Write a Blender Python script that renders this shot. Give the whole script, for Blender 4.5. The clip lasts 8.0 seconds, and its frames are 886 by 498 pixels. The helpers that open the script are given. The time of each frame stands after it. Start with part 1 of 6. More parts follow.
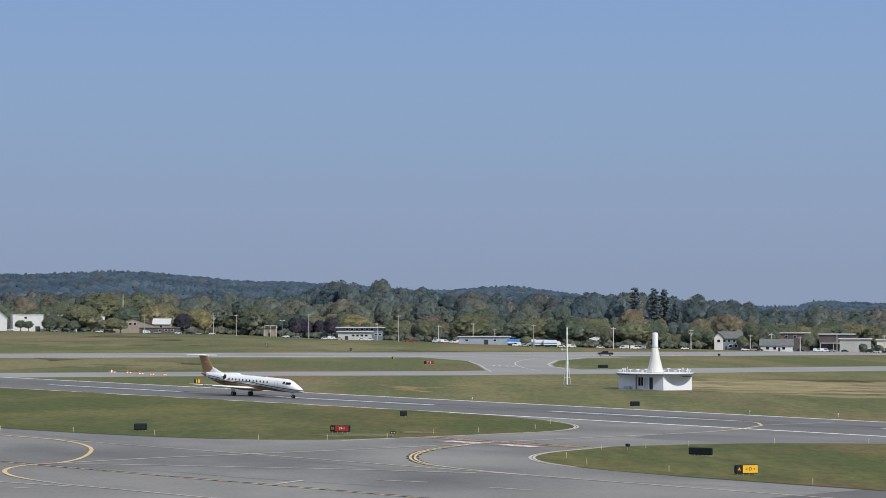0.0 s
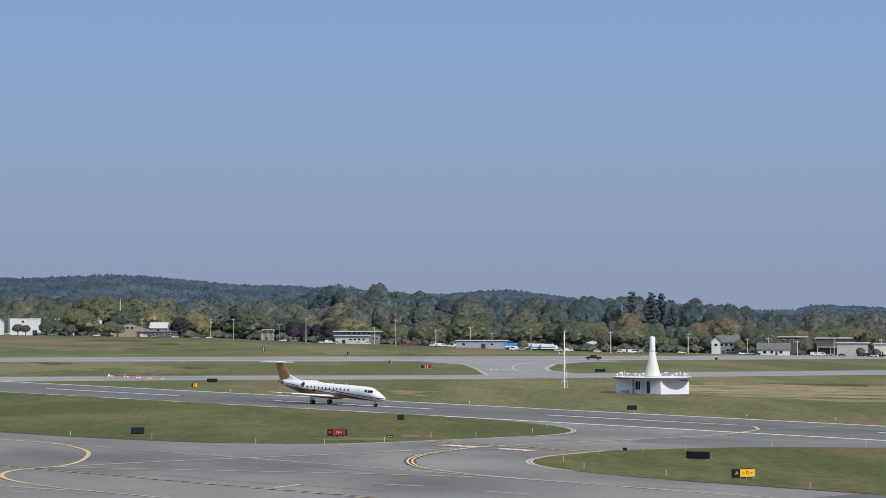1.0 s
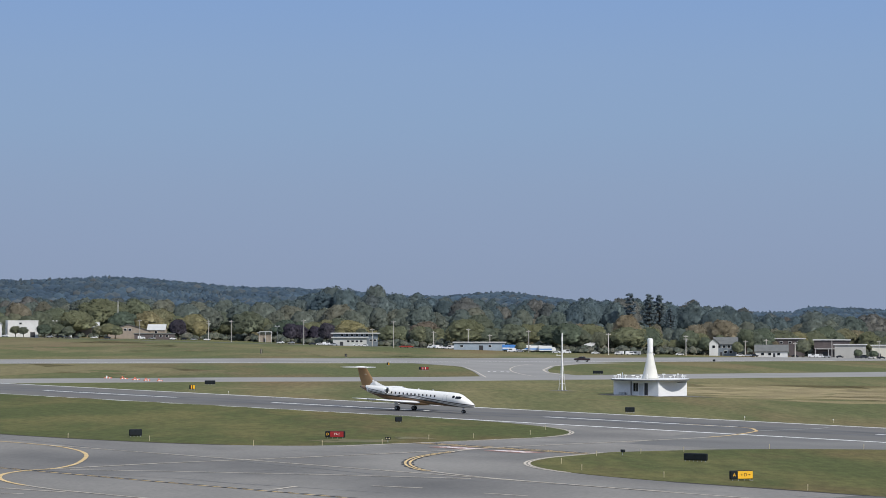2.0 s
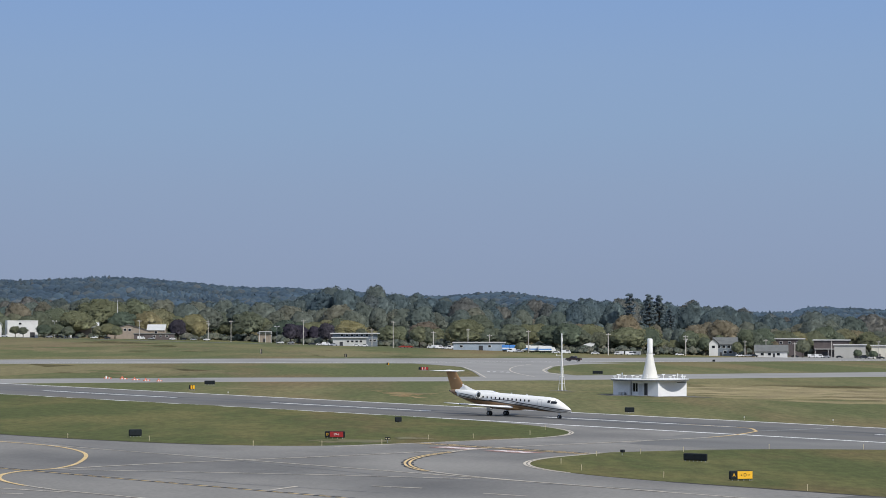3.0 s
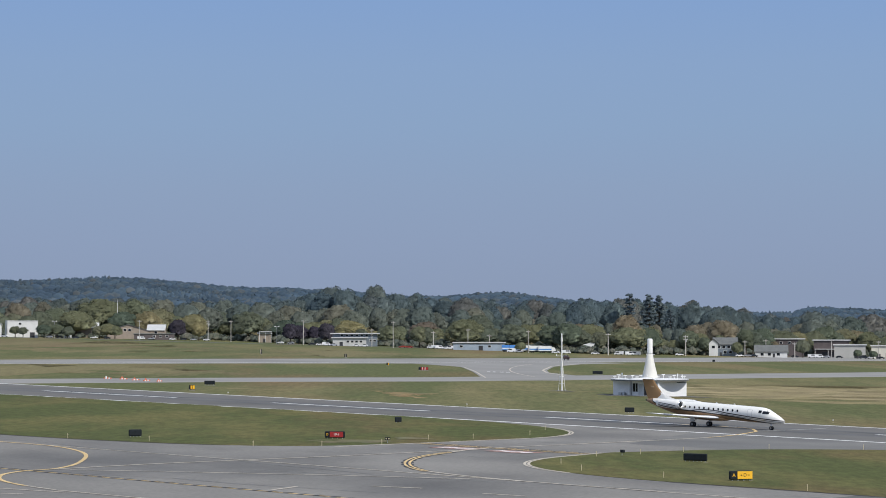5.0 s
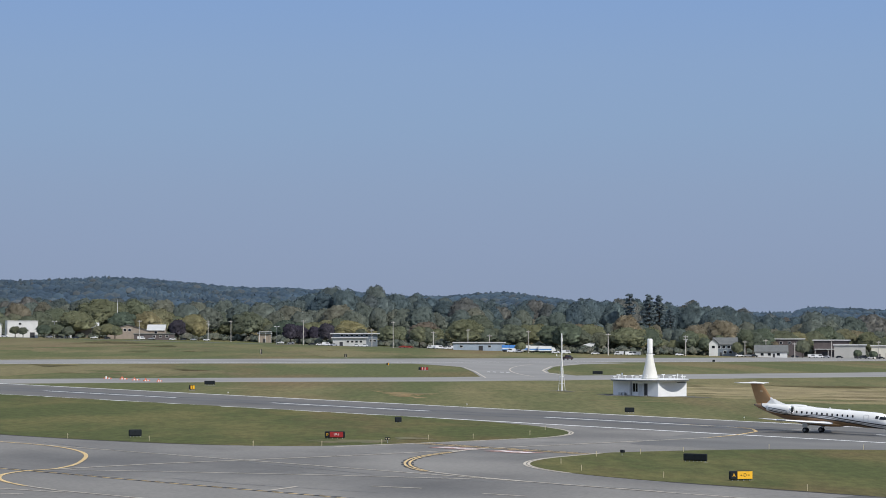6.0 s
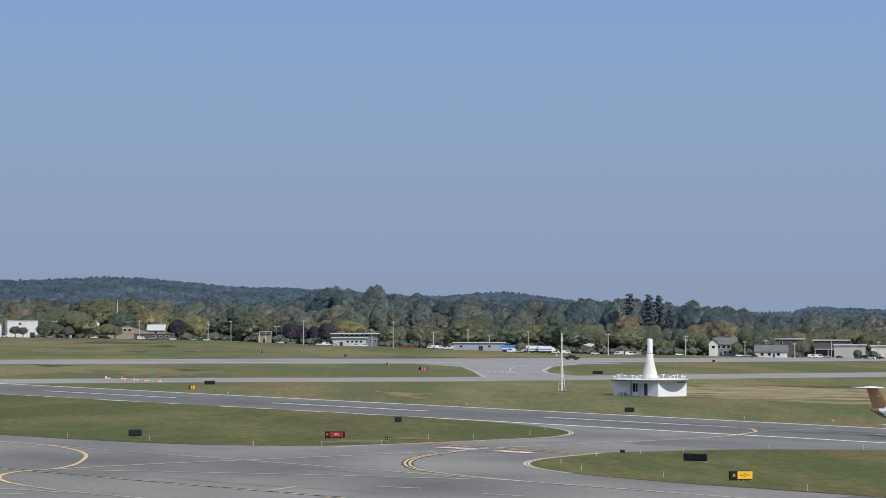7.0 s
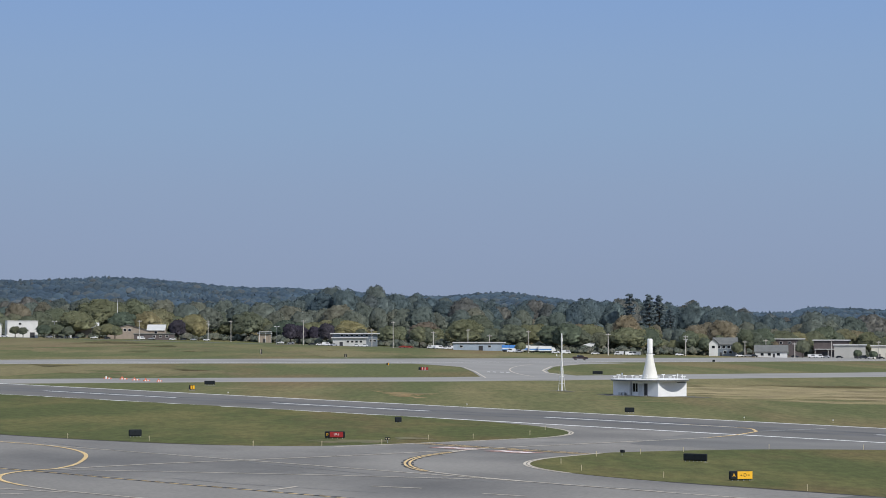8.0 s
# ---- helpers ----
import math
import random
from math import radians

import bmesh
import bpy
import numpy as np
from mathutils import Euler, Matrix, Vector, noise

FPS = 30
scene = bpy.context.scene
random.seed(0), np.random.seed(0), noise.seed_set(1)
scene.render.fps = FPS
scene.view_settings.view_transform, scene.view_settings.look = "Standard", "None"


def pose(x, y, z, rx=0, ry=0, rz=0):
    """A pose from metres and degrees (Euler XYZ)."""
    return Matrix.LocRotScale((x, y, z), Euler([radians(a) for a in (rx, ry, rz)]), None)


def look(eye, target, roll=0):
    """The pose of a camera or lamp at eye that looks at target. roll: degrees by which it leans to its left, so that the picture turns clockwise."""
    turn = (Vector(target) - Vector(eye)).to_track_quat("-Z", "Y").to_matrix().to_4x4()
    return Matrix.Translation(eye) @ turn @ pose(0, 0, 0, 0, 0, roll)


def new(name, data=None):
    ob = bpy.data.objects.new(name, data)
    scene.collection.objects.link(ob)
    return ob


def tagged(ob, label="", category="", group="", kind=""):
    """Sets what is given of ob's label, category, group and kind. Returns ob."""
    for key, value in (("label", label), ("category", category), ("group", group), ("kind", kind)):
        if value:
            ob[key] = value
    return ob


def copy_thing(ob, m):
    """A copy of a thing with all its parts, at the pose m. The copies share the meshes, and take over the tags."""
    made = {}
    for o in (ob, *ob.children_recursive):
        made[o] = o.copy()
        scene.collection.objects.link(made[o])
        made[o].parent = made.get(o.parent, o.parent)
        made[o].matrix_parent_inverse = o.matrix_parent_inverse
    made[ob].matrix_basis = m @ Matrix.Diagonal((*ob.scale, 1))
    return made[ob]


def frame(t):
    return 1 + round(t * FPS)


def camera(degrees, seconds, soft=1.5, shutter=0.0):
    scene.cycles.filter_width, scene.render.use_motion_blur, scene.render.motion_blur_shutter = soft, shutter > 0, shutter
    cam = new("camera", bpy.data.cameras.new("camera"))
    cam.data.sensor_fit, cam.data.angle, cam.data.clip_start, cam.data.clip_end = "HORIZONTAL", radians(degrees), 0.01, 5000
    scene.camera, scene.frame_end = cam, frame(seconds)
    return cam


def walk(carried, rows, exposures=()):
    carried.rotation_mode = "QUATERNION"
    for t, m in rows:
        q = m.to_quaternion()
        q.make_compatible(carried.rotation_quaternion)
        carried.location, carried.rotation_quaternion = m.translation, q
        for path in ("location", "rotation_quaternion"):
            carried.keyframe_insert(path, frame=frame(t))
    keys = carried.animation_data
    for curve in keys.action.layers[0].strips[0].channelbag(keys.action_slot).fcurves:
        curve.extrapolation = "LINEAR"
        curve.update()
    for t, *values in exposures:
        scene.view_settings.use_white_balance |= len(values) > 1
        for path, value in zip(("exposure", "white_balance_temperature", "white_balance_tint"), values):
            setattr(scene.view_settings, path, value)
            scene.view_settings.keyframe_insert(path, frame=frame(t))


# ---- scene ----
cam = camera(19.17, 8.0, soft=0.9)
EYE_H = 14.3
TILT = 1.6425


def aim(dx, dy):
    """The camera's pose on its rail-top stand; dx, dy: how far it is still turned away, in thousandths of a degree."""
    return pose(0, 0, EYE_H, 90 + TILT - dy / 1000, 0, dx / 1000)


walk(cam, [(0.0, aim(116, 133)), (0.25, aim(97, 106)), (0.5, aim(79, 80)), (0.75, aim(68, 62)), (1.0, aim(56, 47)), (1.5, aim(23, 17)),
           (1.7, aim(15, 11)), (2.2, aim(5, 6)), (2.8, aim(2, 4)), (3.5, aim(0, 3)), (4.5, aim(0, 2)), (6.0, aim(0, 0)), (8.0, aim(0, 0))],
     exposures=[(0.0, 0.0), (8.0, 0.0)])

# ---- light ----
SUN_TURN, SUN_UP = 135.0, 41.0
world = bpy.data.worlds.new("sky")
scene.world = world
world.use_nodes = True
sky = world.node_tree.nodes.new("ShaderNodeTexSky")
sky.sky_type, sky.sun_disc = "NISHITA", False
sky.sun_elevation, sky.sun_rotation = radians(SUN_UP), radians(SUN_TURN)
sky.air_density, sky.dust_density, sky.ozone_density, sky.altitude = 1.0, 0.2, 4.0, 6000
back = world.node_tree.nodes["Background"]
back.inputs["Strength"].default_value = 0.178
haze = world.node_tree.nodes.new("ShaderNodeMix")
haze.data_type = "RGBA"
haze.inputs[0].default_value = 0.94
haze.inputs[7].default_value = (2.85, 3.4, 4.55, 1)
world.node_tree.links.new(sky.outputs["Color"], haze.inputs[6])
world.node_tree.links.new(haze.outputs[2], back.inputs["Color"])
sun = new("sun", bpy.data.lights.new("sun", "SUN"))
sun.data.energy, sun.data.angle, sun.data.color = 3.6, radians(0.55), (1.0, 0.96, 0.9)
sx, sy = math.sin(radians(SUN_TURN)), math.cos(radians(SUN_TURN))
sun.matrix_world = look((0, 0, 0), (-sx * math.cos(radians(SUN_UP)), -sy * math.cos(radians(SUN_UP)), -math.sin(radians(SUN_UP))))


# ---- materials ----
def material(name, colour, rough=0.7, metal=0.0, vary=0.15, scale=2.0, fine=30.0, bump=0.0, second=None, patch=0.0, patch_scale=0.05, stretch=(1, 1, 1), turn=0.0, island=False, spread=0.0, spec=0.5):
    """A surface with colour variation at two scales, patches of a second colour, bump, and a shift from object to object."""
    m = bpy.data.materials.new(name)
    m.use_nodes = True
    nt = m.node_tree
    n, l = nt.nodes, nt.links
    b = n["Principled BSDF"]
    b.inputs["Roughness"].default_value, b.inputs["Metallic"].default_value = rough, metal
    b.inputs["Specular IOR Level"].default_value = spec
    tc = n.new("ShaderNodeTexCoord")
    mp = n.new("ShaderNodeMapping")
    mp.inputs["Scale"].default_value = stretch
    mp.inputs["Rotation"].default_value = (0, 0, turn)
    l.new(tc.outputs["Object"], mp.inputs["Vector"])

    def noise_tex(s, detail=4):
        t = n.new("ShaderNodeTexNoise")
        t.inputs["Scale"].default_value, t.inputs["Detail"].default_value = s, detail
        l.new(mp.outputs["Vector"], t.inputs["Vector"])
        return t.outputs["Fac"]

    def mixed(kind, fac, a, c):
        x = n.new("ShaderNodeMix")
        x.data_type, x.blend_type = "RGBA", kind
        if isinstance(fac, float):
            x.inputs[0].default_value = fac
        else:
            l.new(fac, x.inputs[0])
        for socket, value in ((x.inputs[6], a), (x.inputs[7], c)):
            if isinstance(value, tuple):
                socket.default_value = (*value, 1)
            else:
                l.new(value, socket)
        return x.outputs[2]

    def ramp(fac, lo, hi, a=0.0, c=1.0):
        r = n.new("ShaderNodeMapRange")
        for i, v in enumerate((lo, hi, a, c), 1):
            r.inputs[i].default_value = v
        l.new(fac, r.inputs[0])
        return r.outputs[0]

    col = colour
    if second:
        col = mixed("MIX", ramp(noise_tex(patch_scale, 5), 0.62 - patch * 0.35, 0.72 - patch * 0.1), colour, second)
    g1 = ramp(noise_tex(scale), 0.3, 0.7, 1 - vary, 1 + vary)
    g2 = ramp(noise_tex(fine, 2), 0.3, 0.7, 1 - vary * 0.6, 1 + vary * 0.6)
    both = n.new("ShaderNodeMath")
    both.operation = "MULTIPLY"
    l.new(g1, both.inputs[0])
    l.new(g2, both.inputs[1])
    fac = both.outputs[0]
    if spread:
        rnd = n.new("ShaderNodeNewGeometry").outputs["Random Per Island"] if island else n.new("ShaderNodeObjectInfo").outputs["Random"]
        third = n.new("ShaderNodeMath")
        third.operation = "MULTIPLY"
        l.new(ramp(rnd, 0, 1, 1 - spread, 1 + spread), third.inputs[0])
        l.new(fac, third.inputs[1])
        fac = third.outputs[0]
    cc = n.new("ShaderNodeCombineColor")
    for i in range(3):
        l.new(fac, cc.inputs[i])
    col = mixed("MULTIPLY", 1.0, col, cc.outputs[0])
    l.new(col, b.inputs["Base Color"])
    if bump:
        bp = n.new("ShaderNodeBump")
        bp.inputs["Strength"].default_value = bump
        l.new(noise_tex(fine, 3), bp.inputs["Height"])
        l.new(bp.outputs["Normal"], b.inputs["Normal"])
    return m


def grass_material(name, green, straw, brown, straw_share, brown_share, broad, stretch):
    """Mown grass: straw and brown tints in broad soft drifts, mottled within, over a fine grain."""
    m = material(name, green, 0.95, vary=0.2, scale=0.9, fine=4, bump=0.5, stretch=stretch, spec=0.1)
    n, l = m.node_tree.nodes, m.node_tree.links
    b = n["Principled BSDF"]
    grain = b.inputs["Base Color"].links[0].from_node
    mp = next(x for x in n if x.bl_idname == "ShaderNodeMapping")
    col = None
    for shift, tint, share, size in ((0.0, straw, straw_share, broad), (37.0, brown, brown_share, broad * 0.6)):
        both = []
        for k, weight in ((1.0, 0.74), (4.5, 0.26)):
            t = n.new("ShaderNodeTexNoise")
            t.noise_dimensions = "4D"
            t.inputs["W"].default_value = shift + k
            t.inputs["Scale"].default_value, t.inputs["Detail"].default_value = size * k, 3
            l.new(mp.outputs[0], t.inputs["Vector"])
            w = n.new("ShaderNodeMath")
            w.operation = "MULTIPLY"
            w.inputs[1].default_value = weight
            l.new(t.outputs["Fac"], w.inputs[0])
            both.append(w.outputs[0])
        add = n.new("ShaderNodeMath")
        add.operation = "ADD"
        l.new(both[0], add.inputs[0])
        l.new(both[1], add.inputs[1])
        r = n.new("ShaderNodeMapRange")
        r.inputs[1].default_value, r.inputs[2].default_value = 0.66 - 0.3 * share, 0.8 - 0.3 * share
        l.new(add.outputs[0], r.inputs[0])
        x = n.new("ShaderNodeMix")
        x.data_type = "RGBA"
        l.new(r.outputs[0], x.inputs[0])
        if col is None:
            x.inputs[6].default_value = (*green, 1)
        else:
            l.new(col, x.inputs[6])
        x.inputs[7].default_value = (*tint, 1)
        col = x.outputs[2]
    l.new(col, grain.inputs[6])
    return m


RUN = radians(48.45)
M_GRASS = grass_material("grass", (0.098, 0.106, 0.04), (0.172, 0.15, 0.068), (0.165, 0.114, 0.058), 0.66, 0.56, 0.022, (1, 0.16, 1))
M_DRY = material("dry_grass", (0.305, 0.247, 0.135), 0.95, vary=0.2, scale=0.2, fine=3, bump=0.4, second=(0.215, 0.178, 0.085), patch=0.5, patch_scale=0.03, stretch=(1, 0.3, 1), spec=0.1)
M_LAWN = grass_material("mown_grass", (0.077, 0.086, 0.028), (0.122, 0.112, 0.04), (0.132, 0.095, 0.042), 0.64, 0.42, 0.06, (1, 0.3, 1))
M_ASPHALT = material("asphalt", (0.200, 0.187, 0.164), 0.85, vary=0.16, scale=0.06, fine=2.5, bump=0.15, second=(0.124, 0.118, 0.107), patch=0.5, patch_scale=0.035, stretch=(1, 0.6, 1), turn=-RUN, spec=0.25)
M_RUNWAY = material("runway_asphalt", (0.139, 0.131, 0.116), 0.85, vary=0.08, scale=0.1, fine=3, bump=0.15, second=(0.118, 0.112, 0.100), patch=0.4, patch_scale=0.03, spec=0.25)
M_DARKER = material("corner_dark_asphalt", (0.118, 0.111, 0.099), 0.85, vary=0.08, scale=0.1, fine=3, bump=0.15, second=(0.100, 0.095, 0.085), patch=0.4, patch_scale=0.03, spec=0.25)
M_DARKISH = material("newer_asphalt", (0.165, 0.158, 0.142), 0.85, vary=0.14, scale=0.06, fine=3, bump=0.15, second=(0.126, 0.122, 0.112), patch=0.5, patch_scale=0.035, spec=0.25)
M_RUBBER = material("rubbered_asphalt", (0.094, 0.091, 0.085), 0.75, vary=0.2, scale=0.2, fine=2, second=(0.108, 0.105, 0.098), patch=0.5, patch_scale=0.05, spec=0.3)
M_CONCRETE = material("concrete", (0.26, 0.249, 0.226), 0.85, vary=0.06, scale=0.05, fine=1, second=(0.22, 0.208, 0.19), patch=0.4, patch_scale=0.02, spec=0.25)
M_WHITE = material("white_marking", (0.79, 0.775, 0.73), 0.7, vary=0.1, scale=0.5, fine=6)
M_FADED = material("faded_marking", (0.4, 0.39, 0.36), 0.7, vary=0.15, scale=0.5, fine=6)
M_YELLOW = material("yellow_marking", (0.6, 0.42, 0.18), 0.7, vary=0.25, scale=0.5, fine=6)
M_PALE = material("worn_yellow_marking", (0.48, 0.42, 0.33), 0.7, vary=0.2, scale=0.4, fine=5)
M_EDGE_DARK = material("dirt_edge", (0.05, 0.045, 0.03), 0.95, vary=0.3)
M_SEAL = material("crack_sealant", (0.16, 0.158, 0.155), 0.7, vary=0.2)
M_BLACKPAINT = material("black_marking", (0.03, 0.03, 0.03), 0.8, vary=0.2)
M_REDPAINT = material("red_marking", (0.3, 0.16, 0.125), 0.75, vary=0.35, scale=0.5)
M_BLACK = material("black_panel", (0.014, 0.018, 0.021), 0.7, vary=0.2, spec=0.15)
M_SIGNRED = material("sign_red", (0.33, 0.02, 0.02), 0.5, vary=0.08)
M_SIGNYEL = material("sign_yellow", (0.85, 0.46, 0.02), 0.5, vary=0.06)
M_PAINT = material("white_paint", (0.76, 0.755, 0.73), 0.6, vary=0.04, scale=0.6, fine=8)
M_PANEL = material("white_wall_paint", (0.73, 0.735, 0.74), 0.7, vary=0.05, scale=0.4, fine=5)
M_STEEL = material("galvanised_steel", (0.5, 0.51, 0.52), 0.45, 0.7, vary=0.1)
M_DARK = material("dark_metal", (0.05, 0.05, 0.055), 0.5, 0.3, vary=0.15)
M_TYRE = material("tyre_rubber", (0.015, 0.015, 0.015), 0.85, vary=0.2)
M_GLASS = material("dark_glass", (0.01, 0.012, 0.015), 0.12, vary=0.0, spec=0.35)
M_ORANGE = material("barricade_orange", (0.58, 0.14, 0.07), 0.6, vary=0.1)
M_POST = material("marker_post", (0.55, 0.47, 0.3), 0.6, vary=0.1)
M_POLE = material("weathered_pole", (0.5, 0.47, 0.43), 0.85, vary=0.15, spread=0.25)
M_BARK = material("bark", (0.09, 0.07, 0.055), 0.95, vary=0.3, scale=3)
M_ROAD = material("road_asphalt", (0.12, 0.12, 0.12), 0.9, vary=0.1, scale=0.2)


# ---- building tools ----
def mesh_of(name, verts, faces, mat, smooth=False):
    me = bpy.data.meshes.new(name)
    me.from_pydata([tuple(v) for v in verts], [], [tuple(f) for f in faces])
    me.validate()
    for m in (mat if isinstance(mat, (list, tuple)) else [mat]):
        me.materials.append(m)
    if smooth:
        me.polygons.foreach_set("use_smooth", [True] * len(me.polygons))
    me.update()
    return me


def part(name, bm, mat, parent=None, label="", smooth=False):
    """Links a bmesh as one mesh object under a thing or a part."""
    me = bpy.data.meshes.new(name)
    bmesh.ops.recalc_face_normals(bm, faces=bm.faces)
    bm.to_mesh(me)
    bm.free()
    for m in (mat if isinstance(mat, (list, tuple)) else [mat]):
        me.materials.append(m)
    if smooth:
        me.polygons.foreach_set("use_smooth", [True] * len(me.polygons))
    ob = new(name, me)
    if parent:
        ob.parent = parent
    return tagged(ob, label)


def add_box(bm, x0, y0, z0, x1, y1, z1, bevel=0.0, steps=1):
    r = bmesh.ops.create_cube(bm, size=1.0, matrix=Matrix.LocRotScale(((x0 + x1) / 2, (y0 + y1) / 2, (z0 + z1) / 2), None, (x1 - x0, y1 - y0, z1 - z0)))
    if bevel:
        es = list({e for v in r["verts"] for e in v.link_edges})
        bmesh.ops.bevel(bm, geom=es, offset=bevel, segments=steps, affect="EDGES", profile=0.5)
    return bm


def box(x0, y0, z0, x1, y1, z1, bevel=0.0, steps=1):
    return add_box(bmesh.new(), x0, y0, z0, x1, y1, z1, bevel, steps)


def add_rod(bm, a, b, r0, r1=None, n=8, caps=True):
    a, b = Vector(a), Vector(b)
    m = Matrix.Translation((a + b) / 2) @ (b - a).to_track_quat("Z", "Y").to_matrix().to_4x4()
    bmesh.ops.create_cone(bm, cap_ends=caps, segments=n, radius1=r0, radius2=r0 if r1 is None else r1, depth=(b - a).length, matrix=m)
    return bm


def rod(a, b, r0, r1=None, n=8):
    return add_rod(bmesh.new(), a, b, r0, r1, n)


def prism(points, z0, z1):
    """An upright prism over a polygon of (x, y)."""
    bm = bmesh.new()
    lo = [bm.verts.new((x, y, z0)) for x, y in points]
    hi = [bm.verts.new((x, y, z1)) for x, y in points]
    bm.faces.new(lo[::-1])
    bm.faces.new(hi)
    for i in range(len(points)):
        j = (i + 1) % len(points)
        bm.faces.new((lo[i], lo[j], hi[j], hi[i]))
    return bm


def loft(rings, close=True):
    """Skin over rings of equal length."""
    bm = bmesh.new()
    rows = [[bm.verts.new(p) for p in ring] for ring in rings]
    k = len(rings[0])
    for a, b in zip(rows, rows[1:]):
        for i in range(k):
            bm.faces.new((a[i], a[(i + 1) % k], b[(i + 1) % k], b[i]))
    if close:
        bm.faces.new(rows[0][::-1])
        bm.faces.new(rows[-1])
    return bm


def thing(name, m, label, category, group=""):
    ob = new(name)
    ob.matrix_world = m
    ob.empty_display_size = 0.3
    return tagged(ob, label, category, group)


# ---- the field: a gentle cross slope, hills behind ----
SLOPE = 0.0232
# the skyline of the hills: rise over bearing, both in thousandths
HILL_B = [-600, -169, -147, -126, -109, -83, -61, -48, -18, 3, 23, 36, 57, 90, 120, 133, 141, 169, 600]
HILL_RISE = [15, 17.0, 17.8, 17.9, 16.9, 15.3, 14.0, 13.0, 11.8, 11.2, 12.2, 11.0, 9.2, 6.6, 5.0, 5.0, 6.9, 5.6, 6]
RUN_OFF, RUN_S0 = 320.67, 384.71


def smooth_step(a, b, t):
    t = min(1.0, max(0.0, (t - a) / (b - a)))
    return t * t * (3 - 2 * t)


def land(x, y):
    """The height of the ground."""
    flat = -SLOPE * max(-1500.0, min(1500.0, x))
    rise = smooth_step(1700, 3150, y)
    ridge = EYE_H - 15 + 3.15 * float(np.interp(1000 * x / max(y, 1000.0), HILL_B, HILL_RISE)) + 1.5 * math.sin(x * 0.03 + y * 0.004)
    return flat * (1 - rise) + max(2.0, ridge) * rise


def field(s, w, up=0.0):
    """Runway measure to the world: s along the runway, w across it (away from the eye)."""
    d, n = (math.sin(RUN), -math.cos(RUN)), (math.cos(RUN), math.sin(RUN))
    x = n[0] * (RUN_OFF + w) + d[0] * (s - RUN_S0)
    y = n[1] * (RUN_OFF + w) + d[1] * (s - RUN_S0)
    return Vector((x, y, land(x, y) + up))


def here(x, y, turn=0.0, up=0.0):
    return pose(x, y, land(x, y) + up, 0, 0, turn)


def facing(x, y):
    """The turn that sets a thing's front (-y) towards the eye."""
    return math.degrees(math.atan2(y, x)) - 90


def sheet(name, points, up, mat, thick=0.0, parent=None, label="", category="", kind="structure", uneven=0.0):
    """A flat patch on the field from points (s, w), with an edge of its own where it is thick."""
    bm = bmesh.new()
    hi = [bm.verts.new(field(s, w, up)) for s, w in points]
    bm.faces.new(hi)
    if thick:
        lo = [bm.verts.new(field(s, w, up - thick)) for s, w in points]
        for i in range(len(points)):
            j = (i + 1) % len(points)
            bm.faces.new((hi[i], hi[j], lo[j], lo[i]))
    bmesh.ops.triangulate(bm, faces=[f for f in bm.faces if len(f.verts) > 4])
    ob = part(name, bm, mat, parent)
    for f in ob.data.polygons:
        if abs(f.normal.z) > 0.5 and f.normal.z < 0:
            f.flip()
    return tagged(ob, label, category, "", kind if not parent else "")


def line(name, points, width, mat, up=0.03, parent=None):
    """A painted line along points (s, w)."""
    verts, faces = [], []
    P = [Vector(p) for p in points]
    for i, p in enumerate(P):
        t = (P[min(i + 1, len(P) - 1)] - P[max(i - 1, 0)]).normalized()
        side = Vector((-t.y, t.x)) * width / 2
        for q in (p - side, p + side):
            verts.append(field(q.x, q.y, up))
    for i in range(len(P) - 1):
        a = 2 * i
        faces.append((a, a + 1, a + 3, a + 2))
    ob = new(name, mesh_of(name, verts, faces, mat))
    for f in ob.data.polygons:
        if f.normal.z < 0:
            f.flip()
    ob.parent = parent
    return ob


def bend(*ctrl, n=20):
    """A smooth curve (Bezier of any order) through plan points."""
    out = []
    k = len(ctrl) - 1
    for i in range(n + 1):
        t = i / n
        x = sum(math.comb(k, j) * (1 - t) ** (k - j) * t ** j * c[0] for j, c in enumerate(ctrl))
        y = sum(math.comb(k, j) * (1 - t) ** (k - j) * t ** j * c[1] for j, c in enumerate(ctrl))
        out.append((x, y))
    return out


# ---- ground ----
def build_ground():
    xs = np.concatenate([np.linspace(-4500, -1500, 6), np.linspace(-1400, 1400, 71), np.linspace(1500, 4500, 6)])
    ys = np.concatenate([np.linspace(-3000, 0, 5), np.linspace(60, 1700, 30), np.linspace(1750, 3400, 40), np.linspace(3500, 4700, 5)])
    verts = [(x, y, land(x, y) - 0.06) for y in ys for x in xs]
    k = len(xs)
    faces = [(j * k + i, j * k + i + 1, (j + 1) * k + i + 1, (j + 1) * k + i) for j in range(len(ys) - 1) for i in range(k - 1)]
    tagged(new("ground", mesh_of("ground", verts, faces, M_GRASS)), "mown green and brown airfield grass running back to wooded hills", "ground", kind="structure")


build_ground()


